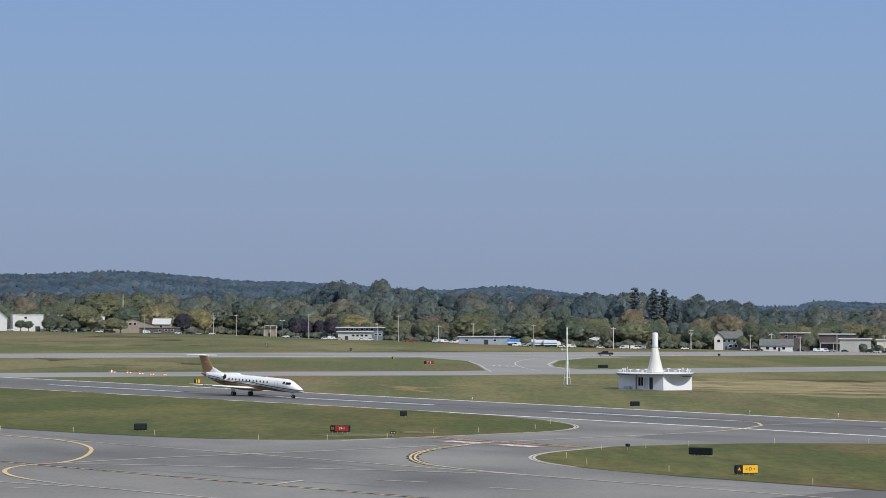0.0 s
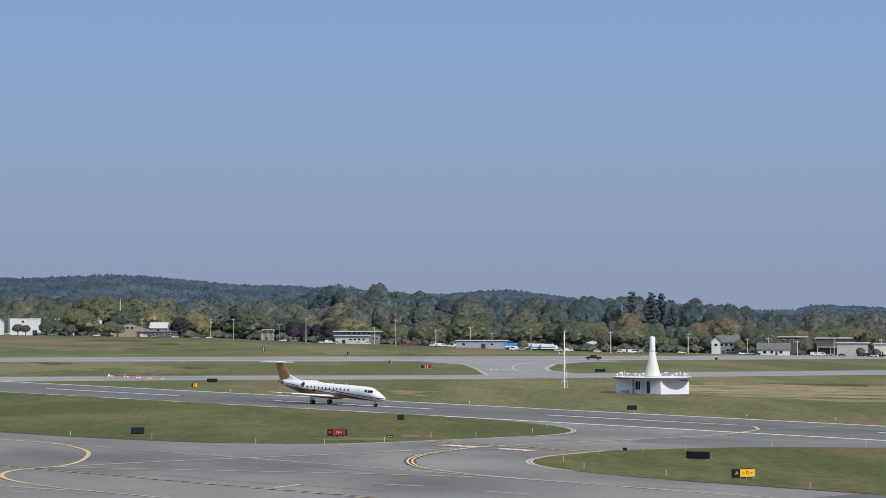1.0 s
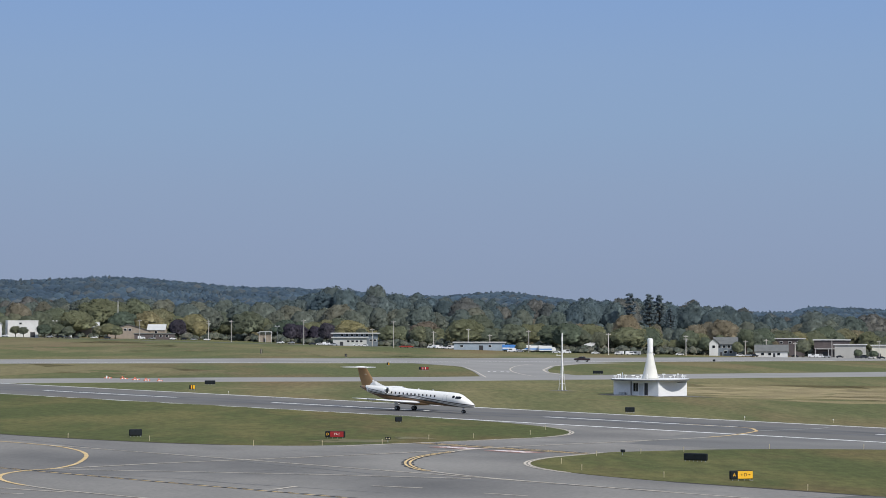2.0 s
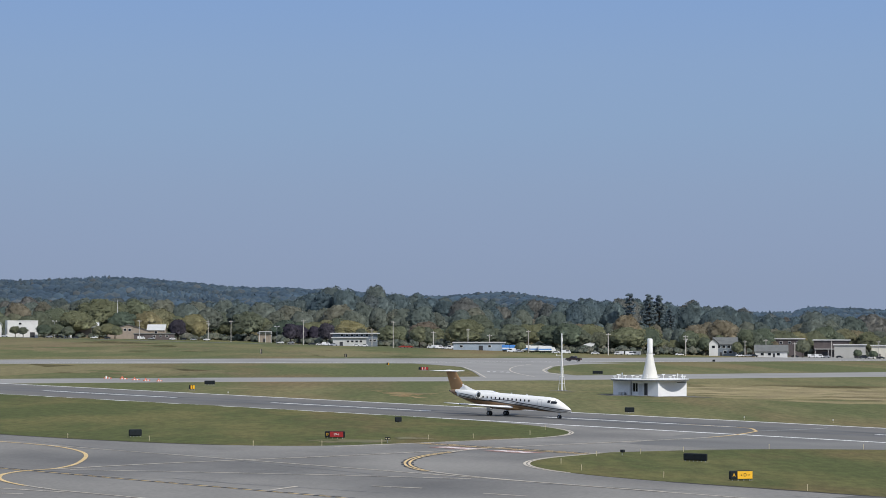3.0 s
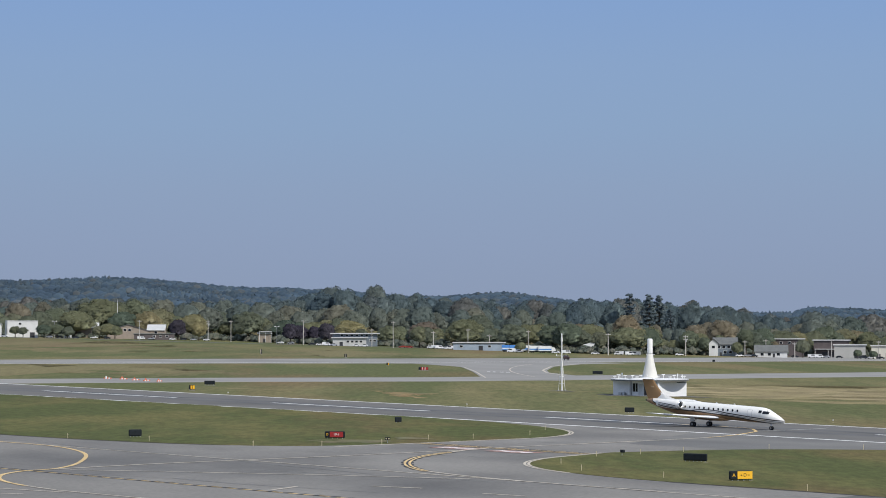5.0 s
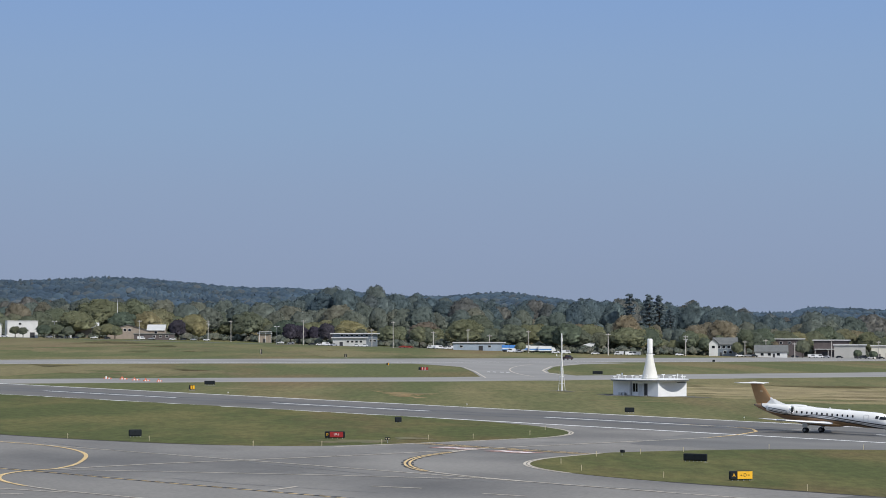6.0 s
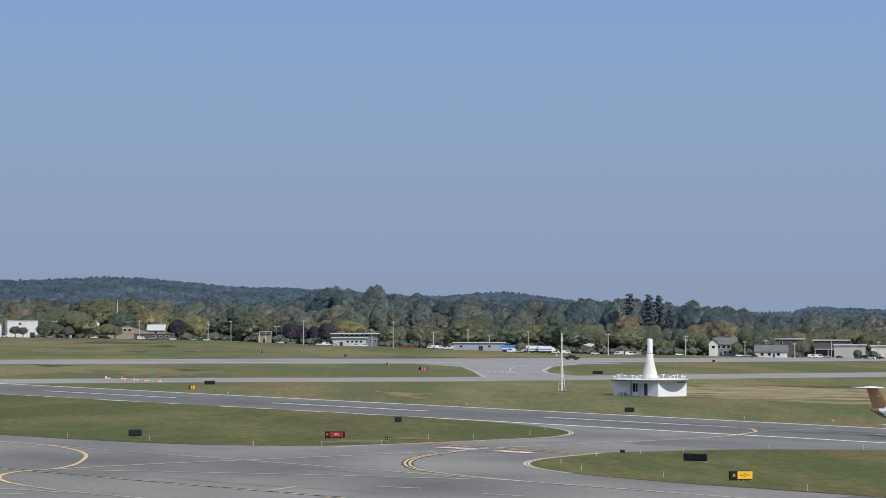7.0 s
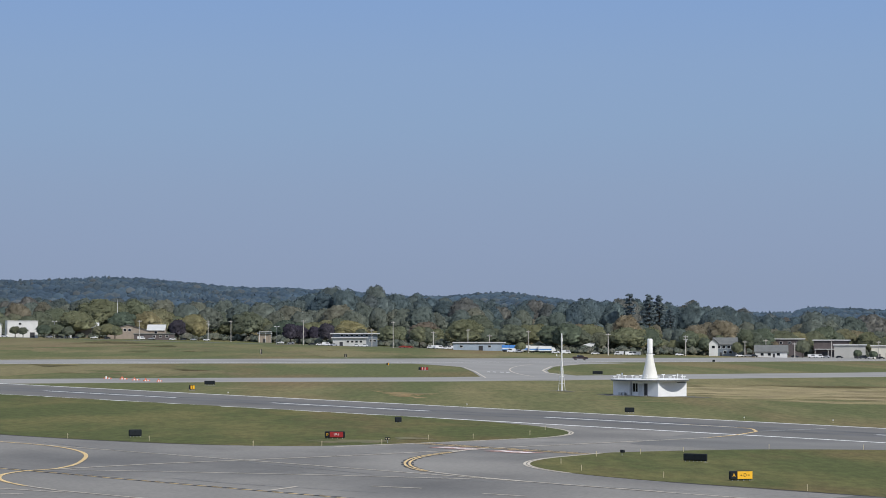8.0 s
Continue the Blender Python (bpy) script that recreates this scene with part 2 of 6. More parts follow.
def build_backdrop():
    """The hazy band of sky low over the horizon, all the way round and far behind everything."""
    m = bpy.data.materials.new("low_sky")
    m.use_nodes = True
    n, l = m.node_tree.nodes, m.node_tree.links
    n.remove(n["Principled BSDF"])
    em = n.new("ShaderNodeEmission")
    tc = n.new("ShaderNodeTexCoord")
    sp = n.new("ShaderNodeSeparateXYZ")
    mr = n.new("ShaderNodeMapRange")
    mr.inputs[1].default_value, mr.inputs[2].default_value = 0.0, 1300.0
    ramp = n.new("ShaderNodeValToRGB")
    stops = [(68, (0.2623, 0.3278, 0.4678)), (157, (0.2664, 0.3419, 0.4969)), (256, (0.2664, 0.3564, 0.521)), (365, (0.2582, 0.3712, 0.5583)), (474, (0.2502, 0.3712, 0.5841)), (583, (0.2307, 0.3613, 0.6105)), (1300, (0.2086, 0.3372, 0.6172))]
    e = ramp.color_ramp.elements
    while len(e) < len(stops):
        e.new(0.5)
    for el, (z, c) in zip(e, stops):
        el.position, el.color = z / 1300, (*c, 1)
    l.new(tc.outputs["Object"], sp.inputs[0])
    l.new(sp.outputs["Z"], mr.inputs[0])
    l.new(mr.outputs[0], ramp.inputs[0])
    l.new(ramp.outputs[0], em.inputs["Color"])
    l.new(em.outputs[0], n["Material Output"].inputs["Surface"])
    ring = [(4650 * math.cos(2 * math.pi * i / 96), 4650 * math.sin(2 * math.pi * i / 96)) for i in range(96)]
    verts = [(x, y, z) for z in (-150, 1300) for x, y in ring]
    faces = [(i, (i + 1) % 96, 96 + (i + 1) % 96, 96 + i) for i in range(96)]
    tagged(new("backdrop", mesh_of("backdrop", verts, faces, m)), "hazy pale blue sky low over the horizon", "sky", kind="structure")


build_backdrop()
apron = sheet("apron", [(-900, -420), (900, -420), (900, -23.3), (-900, -23.3)], 0.0, M_ASPHALT, 0.1, label="grey asphalt taxiway and apron with painted lines", category="taxiway")
runway = sheet("runway", [(-1200, -23.4), (1200, -23.4), (1200, 24), (-1200, 24)], 0.01, M_RUNWAY, 0.1, label="dark grey asphalt runway with white edge and centre stripes", category="runway")
sheet("rubber_marks", [(-400, -6.5), (700, -6.5), (700, -2.2), (-400, -2.2)], 0.018, M_RUBBER, parent=runway)
sheet("rubber_marks", [(-400, 2.2), (700, 2.2), (700, 6.5), (-400, 6.5)], 0.018, M_RUBBER, parent=runway)
for w in (-22.6, 22.6):
    line("edge_stripe", [(-1000, w), (900, w)], 1.3, M_WHITE, parent=runway)
for k in range(-8, 9):
    line("black_border", [(60.96 * k - 0.3, 0.75), (60.96 * k + 36.9, 0.75)], 2.6, M_BLACKPAINT, 0.024, parent=runway)
    line("centre_stripe", [(60.96 * k, 0), (60.96 * k + 36.58, 0)], 1.3, M_WHITE, parent=runway)

# grass islands between runway and taxiway
ISLE_A = [(-900, -122), (138, -122)] + bend((138, -122), (176, -121), (174, -98), n=12)[1:] + [(173.5, -84), (170.5, -62)] + bend((170.5, -62), (164, -33), (128, -24.0), n=14)[1:] + [(112 - 2.6 * k, -22.72 + random.uniform(-0.75, 0.75)) for k in range(90)] + [(-900, -22.6)]
ISLE_B = [(900, -122), (236, -122)] + bend((236, -122), (211.5, -120.7), (203.6, -98), n=14)[1:] + [(199, -82), (200, -66)] + bend((200, -66), (204, -42), (226, -25.5), n=10)[1:] + [(900, -25.5)]
sheet("grass_island", ISLE_A, 0.035, M_LAWN, 0.12, label="long green mown grass strip between taxiway and runway", category="grass")
sheet("grass_island", ISLE_B, 0.035, M_LAWN, 0.12, label="green mown grass strip beside the taxiway junction", category="grass")
for off in (0.15, 0.55):
    line("edge_line", [(s + off, w) for s, w in bend((176, -104), (173.5, -84), (170.5, -62))] + [(s + off * 0.8, w + off * 0.7) for s, w in bend((170.5, -62), (164, -33), (128, -24.4), n=14)[1:11]], 0.28, M_PALE, parent=apron)
    line("edge_line", [(s - off * 0.7, w - off * 0.8) for s, w in bend((236, -122), (211.5, -120.7), (203.6, -98), n=14)[4:]] + [(199.5 - off, -84)], 0.28, M_PALE, parent=apron)
# dark brown strip along the lower edge of the grass islands
line("dirt_edge", [(-900, -122.25), (138, -122.25)] + [(s, w - 0.25) for s, w in bend((138, -122), (176, -121), (174, -98), n=12)[1:8]], 0.5, M_EDGE_DARK, parent=apron)
line("dirt_edge", [(900, -122.25), (237, -122.25)], 0.5, M_EDGE_DARK, parent=apron)
# lens falloff in the view's lower right is put into this dark sheet
sheet("newer_asphalt", [(900, -160), (262, -160), (258, -122.3), (900, -122.3)], 0.006, M_DARKER, parent=apron)
# asphalt beside the runway, darker than the apron
sheet("newer_asphalt", [(900, -60), (204, -60), (186, -62), (168, -23.45), (900, -23.45)], 0.006, M_DARKISH, parent=apron)
# taxiway lines
def glide(*ctrl, n=5):
    """A smooth curve through a few plan points."""
    out = []
    for k in range(len(ctrl) - 1):
        p = [Vector(ctrl[max(0, min(len(ctrl) - 1, k + q))]) for q in (-1, 0, 1, 2)]
        for i in range(n):
            t = i / n
            out.append(tuple(0.5 * (2 * p[1] + (p[2] - p[0]) * t + (2 * p[0] - 5 * p[1] + 4 * p[2] - p[3]) * t * t + (3 * p[1] - p[0] - 3 * p[2] + p[3]) * t ** 3)))
    return out + [ctrl[-1]]


def beside(points, off):
    """The same curve shifted sideways."""
    P = [Vector(p) for p in points]
    out = []
    for i, p in enumerate(P):
        t = (P[min(i + 1, len(P) - 1)] - P[max(i - 1, 0)]).normalized()
        out.append((p.x - t.y * off, p.y + t.x * off))
    return out


line("centre_line", [(-900, -133.6), (152, -133.6)], 0.36, M_YELLOW, parent=apron)
line("centre_line", [(152, -133.6), (192, -134), (246, -135), (900, -135)], 0.4, M_PALE, parent=apron)
# the apron lead-in swings off the taxiway, over the boundary and on along the stands
LEAD = glide((130, -133.6), (152, -133.5), (163.6, -134.6), (176.1, -141.3), (189, -153.2), (195.3, -161.3), (197, -166.6), (201.1, -172.5), (208, -177.6), (217, -180.5), (228, -181), (300, -181))
line("centre_line", LEAD[5:44], 0.42, M_YELLOW, 0.036, parent=apron)
line("centre_line", LEAD[43:] + [(900, -181)], 0.36, M_PALE, 0.036, parent=apron)
line("centre_line", glide((196, -162), (193.4, -147), (192.3, -134), (190.8, -118), (189, -104), (187.5, -92)), 0.4, M_PALE, 0.034, parent=apron)
line("lane_line", [(197.5, -161.5), (203, -155.5), (215, -144.2), (225, -136.6)], 0.4, M_PALE, 0.034, parent=apron)
# the turn-off from the runway round to the taxiway
TURN_OFF = glide((148, 0.2), (160.7, -1.1), (166.4, -6.5), (171.1, -13.8), (178.9, -35.1), (183.5, -67.7), (186.3, -88.7), (190.2, -99.7), (195.7, -111), (202.1, -120.1), (209.4, -127.5), (216.5, -131.8), (227.7, -134.4), (246, -135))
line("centre_line", TURN_OFF[:21], 0.45, M_YELLOW, 0.042, parent=runway)
line("centre_line", TURN_OFF[20:36], 0.45, M_PALE, 0.036, parent=apron)
line("centre_line", TURN_OFF[54:], 0.5, M_PALE, 0.038, parent=apron)
ENHANCED = TURN_OFF[35:55]
line("black_outline", ENHANCED, 0.9, M_BLACKPAINT, 0.03, parent=apron)
for off in (-0.24, 0.24):
    line("centre_line", beside(ENHANCED, off), 0.26, M_YELLOW, 0.036, parent=apron)
for off in (-0.55, 0.55):
    for k in range(0, len(ENHANCED) - 1, 2):
        line("outline_dash", beside(ENHANCED, off)[k:k + 2], 0.2, M_BLACKPAINT, 0.034, parent=apron)
line("centre_line", glide((168.9, -10), (168, 0), (167.3, 7.5), (165.6, 14)), 0.4, M_FADED, 0.034, parent=runway)
# apron boundary: a thin yellow line broken by black dashes
line("boundary_line", [(-400, -165.7), (195, -165.7), (218, -166.2), (500, -166.2)], 0.36, M_YELLOW, parent=apron)
for k in range(58):
    s0 = 150 + 1.82 * k
    w0 = -165.45 - 0.5 * min(1, max(0, (s0 - 195) / 23))
    line("boundary_dash", [(s0, w0), (s0 + 0.6, w0)], 1.0, M_BLACKPAINT, 0.036, parent=apron)
for s0, w0, s1, w1 in ((227.2, -164.7, 225, -159.5), (227.7, -152.9, 232, -151.1), (239.2, -151.4, 243.5, -150.7), (213, -184, 221, -182), (219.5, -187.4, 221, -186.3)):
    line("lane_mark", [(s0, w0), (s1, w1)], 0.42, M_PALE, parent=apron)
for s0, w0, s1, w1 in ((140, -128, 215, -139), (165, -170, 235, -158), (176, -118, 199, -104), (205, -146, 262, -126), (178, -70, 199, -50)):
    line("crack", [(s0 + (s1 - s0) * t / 9 + random.uniform(-0.6, 0.6), w0 + (w1 - w0) * t / 9 + random.uniform(-0.9, 0.9)) for t in range(10)], 0.2, M_SEAL, 0.027, parent=apron)
# hold position marking before the runway
for i in range(4):
    line("black_border", [(174.5, -88.5 + 0.75 * i), (200, -88.5 + 0.75 * i)], 0.75, M_BLACKPAINT, 0.028, parent=apron)
    if i < 2:
        line("hold_line", [(174.5, -88.5 + 0.75 * i), (200, -88.5 + 0.75 * i)], 0.34, M_YELLOW, 0.034, parent=apron)
    else:
        for k in range(14):
            line("hold_dash", [(174.8 + 1.82 * k, -88.5 + 0.75 * i), (175.7 + 1.82 * k, -88.5 + 0.75 * i)], 0.34, M_YELLOW, 0.034, parent=apron)
for s0, s1 in ((181.5, 187.5), (190, 196)):
    sheet("runway_number_panel", [(s0, -94.2), (s1, -94.2), (s1, -90.2), (s0, -90.2)], 0.03, M_REDPAINT, parent=apron)
    for k in range(4):
        line("painted_sign_bar", [(s0 + 0.7 + 1.25 * k, -92.2), (s0 + 1.4 + 1.25 * k, -92.2)], 1.9, M_WHITE, 0.036, parent=apron)


def world_sheet(name, points, up, mat, label, category, parent=None):
    bm = bmesh.new()
    hi = [bm.verts.new((x, y, -SLOPE * x + up)) for x, y in points]
    lo = [bm.verts.new((x, y, -SLOPE * x - 0.1)) for x, y in points]
    bm.faces.new(hi)
    for i in range(len(points)):
        j = (i + 1) % len(points)
        bm.faces.new((hi[i], hi[j], lo[j], lo[i]))
    bmesh.ops.triangulate(bm, faces=[f for f in bm.faces if len(f.verts) > 4])
    return tagged(part(name, bm, mat), label, category, "", "structure")


# middle taxiway, far runway and the link between them
world_sheet("taxiway_middle", [(-190, 410), (-91, 540), (-50, 599), (3, 662), (64, 757), (150, 889), (330, 1160), (345, 1290), (168, 996), (69, 831), (-3, 704), (-54, 640), (-97, 578), (-230, 405)], 0.0, M_CONCRETE, "pale concrete taxiway crossing behind the runway", "taxiway")
far_strip = world_sheet("runway_far", [(-330, 400), (-240, 548), (-127, 752), (-71, 850), (-5, 950), (95, 1146), (240, 1422), (380, 1676), (380, 1860), (282, 1668), (108, 1312), (0, 1096), (-79, 948), (-138, 822), (-360, 400)], 0.0, M_CONCRETE, "pale grey second runway far across the airfield", "runway")
world_sheet("taxiway_link", [(11, 690), (9, 810), (6, 890), (-14, 950), (40, 1060), (75, 1080), (54, 1022), (40, 945), (34, 860), (33, 815), (40, 775), (60, 770), (30, 700)], 0.012, M_CONCRETE, "pale concrete taxiway link with curved edges", "taxiway")


def world_line(points, width, mat, name="edge_line", up=0.03):
    verts, faces = [], []
    P = [Vector(p) for p in points]
    for i, p in enumerate(P):
        t = (P[min(i + 1, len(P) - 1)] - P[max(i - 1, 0)]).normalized()
        side = Vector((-t.y, t.x)) * width / 2
        for q in (p - side, p + side):
            verts.append((q.x, q.y, -SLOPE * q.x + up))
    for i in range(len(P) - 1):
        faces.append((2 * i, 2 * i + 1, 2 * i + 3, 2 * i + 2))
    ob = new(name, mesh_of(name, verts, faces, mat))
    ob.parent = far_strip
    for f in ob.data.polygons:
        if f.normal.z < 0:
            f.flip()
    return ob


world_line(bend((26, 745), (20, 790), (19, 860), (24, 930), (34, 990), n=16), 0.42, M_PALE, "centre_line")
world_line([(11.6, 716), (9.8, 810), (7, 882), (-2, 925)], 0.5, M_PALE)
world_line([(36, 776), (32.2, 815), (32.6, 858), (39, 945), (52, 1020)], 0.7, M_PALE)
for x0, x1 in ((13.6, 14.4), (15.4, 16.2), (17.6, 18.6), (19.4, 20.4)):
    world_line([(x0, 806), (x1, 806)], 5, M_WHITE, "painted_sign_bar")
world_line([(-127, 760), (95, 1156), (240, 1434)], 0.9, M_WHITE)
world_line([(-138, 812), (108, 1296), (282, 1650)], 0.9, M_FADED)


# ---- the jet ----
def livery():
    """White over bronze paint with dark swept lines, in the aircraft's own measure."""
    m = material("jet_livery", (0.8, 0.78, 0.73), 0.3, vary=0.03, scale=0.5, fine=4, spec=0.4)
    nt = m.node_tree
    n, l = nt.nodes, nt.links
    b = n["Principled BSDF"]
    tc = n.new("ShaderNodeTexCoord")
    sp = n.new("ShaderNodeSeparateXYZ")
    l.new(tc.outputs["Object"], sp.inputs[0])
    along = n.new("ShaderNodeMapRange")
    along.inputs[1].default_value, along.inputs[2].default_value = -11.0, 15.0
    l.new(sp.outputs["X"], along.inputs[0])

    def edge(stops):
        r = n.new("ShaderNodeValToRGB")
        r.color_ramp.interpolation = "B_SPLINE"
        e = r.color_ramp.elements
        while len(e) < len(stops):
            e.new(0.5)
        for el, (x, z) in zip(e, stops):
            el.position = (x + 11.0) / 26.0
            el.color = (z / 5, z / 5, z / 5, 1)
        mul = n.new("ShaderNodeMath")
        mul.operation = "MULTIPLY"
        mul.inputs[1].default_value = 5
        l.new(along.outputs[0], r.inputs[0])
        l.new(r.outputs[0], mul.inputs[0])
        return mul.outputs[0]

    def below(h, shift):
        a = n.new("ShaderNodeMath")
        a.operation = "SUBTRACT"
        l.new(h, a.inputs[0])
        l.new(sp.outputs["Z"], a.inputs[1])
        c = n.new("ShaderNodeMapRange")
        c.inputs[1].default_value, c.inputs[2].default_value = shift - 0.02, shift + 0.02
        l.new(a.outputs[0], c.inputs[0])
        return c.outputs[0]

    gold = edge([(-11, 5.0), (-9.6, 4.6), (-8.6, 3.15), (-6.5, 2.66), (-4.5, 2.36), (0.75, 2.08), (3.6, 1.86), (6.4, 1.66), (10, 1.2), (15, 0.5)])
    dark = edge([(-11, 2.0), (-2.0, 2.2), (0.6, 2.72), (3.6, 2.52), (5.2, 2.3), (8.5, 1.94), (11.7, 1.66), (15, 1.4)])

    def over(fac, top, under):
        x = n.new("ShaderNodeMix")
        x.data_type = "RGBA"
        l.new(fac, x.inputs[0])
        l.new(under, x.inputs[6])
        if isinstance(top, tuple):
            x.inputs[7].default_value = (*top, 1)
        else:
            l.new(top, x.inputs[7])
        return x.outputs[2]

    base = b.inputs["Base Color"].links[0].from_socket
    c = over(below(dark, 0.0), (0.035, 0.028, 0.03), base)
    c = over(below(dark, 0.15), base, c)
    c = over(below(dark, 0.26), (0.05, 0.04, 0.04), c)
    c = over(below(dark, 0.33), base, c)
    c = over(below(gold, -0.17), (0.035, 0.028, 0.026), c)
    # belly bronze darker than the fin's: underside shade put into the colour
    c = over(below(gold, 0.0), (0.3, 0.18, 0.09), c)
    l.new(c, b.inputs["Base Color"])
    return m


M_LIVERY = livery()
M_BRONZE = material("bronze_paint", (0.4, 0.23, 0.1), 0.35, 0.15, vary=0.05)
M_JETWHITE = material("jet_white", (0.8, 0.78, 0.73), 0.3, vary=0.03, spec=0.4)
M_WINGGREY = material("wing_grey", (0.7, 0.7, 0.7), 0.35, vary=0.04)
M_EMBLEM = material("emblem_paint", (0.5, 0.38, 0.24), 0.4, vary=0.1)
M_SEAM = material("seam_grey", (0.3, 0.3, 0.31), 0.5, vary=0.05)
M_HUB = material("wheel_hub_grey", (0.3, 0.3, 0.3), 0.5, 0.3, vary=0.1)
M_BARE = material("bare_metal", (0.6, 0.6, 0.6), 0.25, 0.9, vary=0.05)


def foil(le, chord, z, y, thick, n=10):
    """An aerofoil ring at station y: le = x of the leading edge."""
    up = []
    lo = []
    for i in range(n + 1):
        t = i / n
        h = thick * chord * 5 * (0.2969 * math.sqrt(t) - 0.126 * t - 0.3516 * t * t + 0.2843 * t ** 3 - 0.1015 * t ** 4)
        up.append((le - t * chord, y, z + h * 1.1 + 0.002))
        lo.append((le - t * chord, y, z - h * 0.8 - 0.002))
    return up + lo[::-1][1:-1]


def wheel_part(parent, name, x, y, r, width):
    prof = [(r * 0.55, -width / 2), (r * 0.9, -width / 2), (r, -width * 0.3), (r, width * 0.3), (r * 0.9, width / 2), (r * 0.55, width / 2)]
    bm = loft([[(a * math.cos(t), q, a * math.sin(t)) for a, q in prof] for t in [2 * math.pi * i / 20 for i in range(21)]], close=False)
    bmesh.ops.remove_doubles(bm, verts=bm.verts, dist=0.001)
    w = part(name, bm, M_TYRE, parent, smooth=True)
    w.location = (x, y, r)
    hub = add_rod(bmesh.new(), (0, -width * 0.35, 0), (0, width * 0.35, 0), r * 0.56, n=14)
    for i in range(5):
        a = 2 * math.pi * i / 5
        add_rod(hub, (r * 0.33 * math.cos(a), -width * 0.42, r * 0.33 * math.sin(a)), (r * 0.33 * math.cos(a), width * 0.42, r * 0.33 * math.sin(a)), r * 0.08, n=6)
    part("wheel_hub", hub, M_HUB, w)
    return w


def build_jet():
    jet = thing("jet_airplane", Matrix(), "white and bronze twin-engine business jet rolling along the runway", "airplane")
    # fuselage: x, half width, half height, centre height
    st = [(14.88, 0.03, 0.03, 1.59), (14.75, 0.22, 0.2, 1.61), (14.4, 0.42, 0.38, 1.68), (13.8, 0.64, 0.58, 1.82), (13.1, 0.82, 0.77, 1.98), (12.5, 0.94, 0.92, 2.12), (12.0, 1.02, 1.04, 2.24),
          (11.3, 1.09, 1.11, 2.33), (10.4, 1.13, 1.14, 2.35), (9.0, 1.14, 1.14, 2.36), (6, 1.14, 1.14, 2.38), (2, 1.14, 1.14, 2.4), (-2, 1.14, 1.14, 2.42), (-3.6, 1.12, 1.11, 2.47), (-5.2, 1.03, 1.0, 2.6),
          (-6.8, 0.85, 0.82, 2.8), (-8.2, 0.62, 0.62, 2.98), (-9.3, 0.4, 0.42, 3.12), (-10.0, 0.2, 0.22, 3.2), (-10.2, 0.1, 0.1, 3.22)]
    part("fuselage", loft([[(x, hw * math.cos(a), zc + hh * math.sin(a)) for a in [2 * math.pi * i / 36 for i in range(36)]] for x, hw, hh, zc in st]), M_LIVERY, jet, "white fuselage with shade-darkened bronze belly and dark lines", smooth=True)
    # wing fairing and dorsal fairing
    fair = [(5.3, 0.3, 0.1, 1.3), (4.4, 0.85, 0.3, 1.35), (3, 1.2, 0.42, 1.38), (0, 1.28, 0.45, 1.4), (-1.8, 1.15, 0.4, 1.42), (-3.4, 0.7, 0.25, 1.5), (-4.2, 0.2, 0.08, 1.6)]
    part("wing_fairing", loft([[(x, hw * math.cos(a), zc + hh * math.sin(a)) for a in [2 * math.pi * i / 20 for i in range(20)]] for x, hw, hh, zc in fair]), M_BRONZE, jet, smooth=True)
    dors = [(0.6, 0.06, 0.02, 3.5), (-0.4, 0.34, 0.12, 3.5), (-2.5, 0.42, 0.2, 3.5), (-4.2, 0.32, 0.24, 3.45), (-6.2, 0.16, 0.2, 3.4)]
    part("dorsal_fairing", loft([[(x, hw * math.cos(a), zc + hh * math.sin(a)) for a in [2 * math.pi * i / 16 for i in range(16)]] for x, hw, hh, zc in dors]), M_JETWHITE, jet, smooth=True)
    for sgn in (1, -1):
        rings = [foil(4.1, 4.6, 1.42, sgn * 0.7, 0.11), foil(2.6, 3.5, 1.52, sgn * 3.2, 0.11), foil(-1.2, 1.4, 1.84, sgn * 9.4, 0.1), foil(-1.8, 1.0, 1.88, sgn * 10.0, 0.08)]
        if sgn < 0:
            rings = [r[::-1] for r in rings]
        wing = part("wing", loft(rings), M_WINGGREY, jet, "light grey swept wing", smooth=False)
        part("leading_edge", loft([[(x + 0.02, sgn * y, z + dz) for x, dz in ((0, 0.07), (0.06, 0.0), (0, -0.07), (-0.12, -0.1), (-0.12, 0.1))] for x, y, z in ((3.25, 2.1, 1.5), (-1.2, 9.3, 1.84))]), M_BARE, wing)
        for y0 in (2.4, 4.6, 6.6):
            x0 = -0.9 - (y0 - 3.2) * 0.19
            add = [(x0 + 1.0, 0.03, 0.03, 0), (x0 + 0.4, 0.1, 0.13, -0.02), (x0 - 0.4, 0.09, 0.11, 0.0), (x0 - 1.0, 0.02, 0.02, 0.05)]
            part("flap_fairing", loft([[(x, sgn * y0 + a * math.cos(t), 1.38 + y0 * 0.04 + c + h * math.sin(t)) for t in [2 * math.pi * i / 8 for i in range(8)]] for x, a, h, c in add]), M_WINGGREY, wing, smooth=True)
        # engine
        eng = part("engine_nacelle", loft([[(x, sgn * 2.0 + r * math.cos(a), 3.02 + r * math.sin(a)) for a in [2 * math.pi * i / 24 for i in range(24)]] for x, r in
                   ((-2.50, 0.42), (-2.38, 0.47), (-2.36, 0.52), (-2.50, 0.59), (-3.00, 0.66), (-4.10, 0.67), (-5.30, 0.60), (-6.30, 0.46), (-6.70, 0.39), (-6.50, 0.34))]), M_JETWHITE, jet, "white rear engine nacelle", smooth=True)
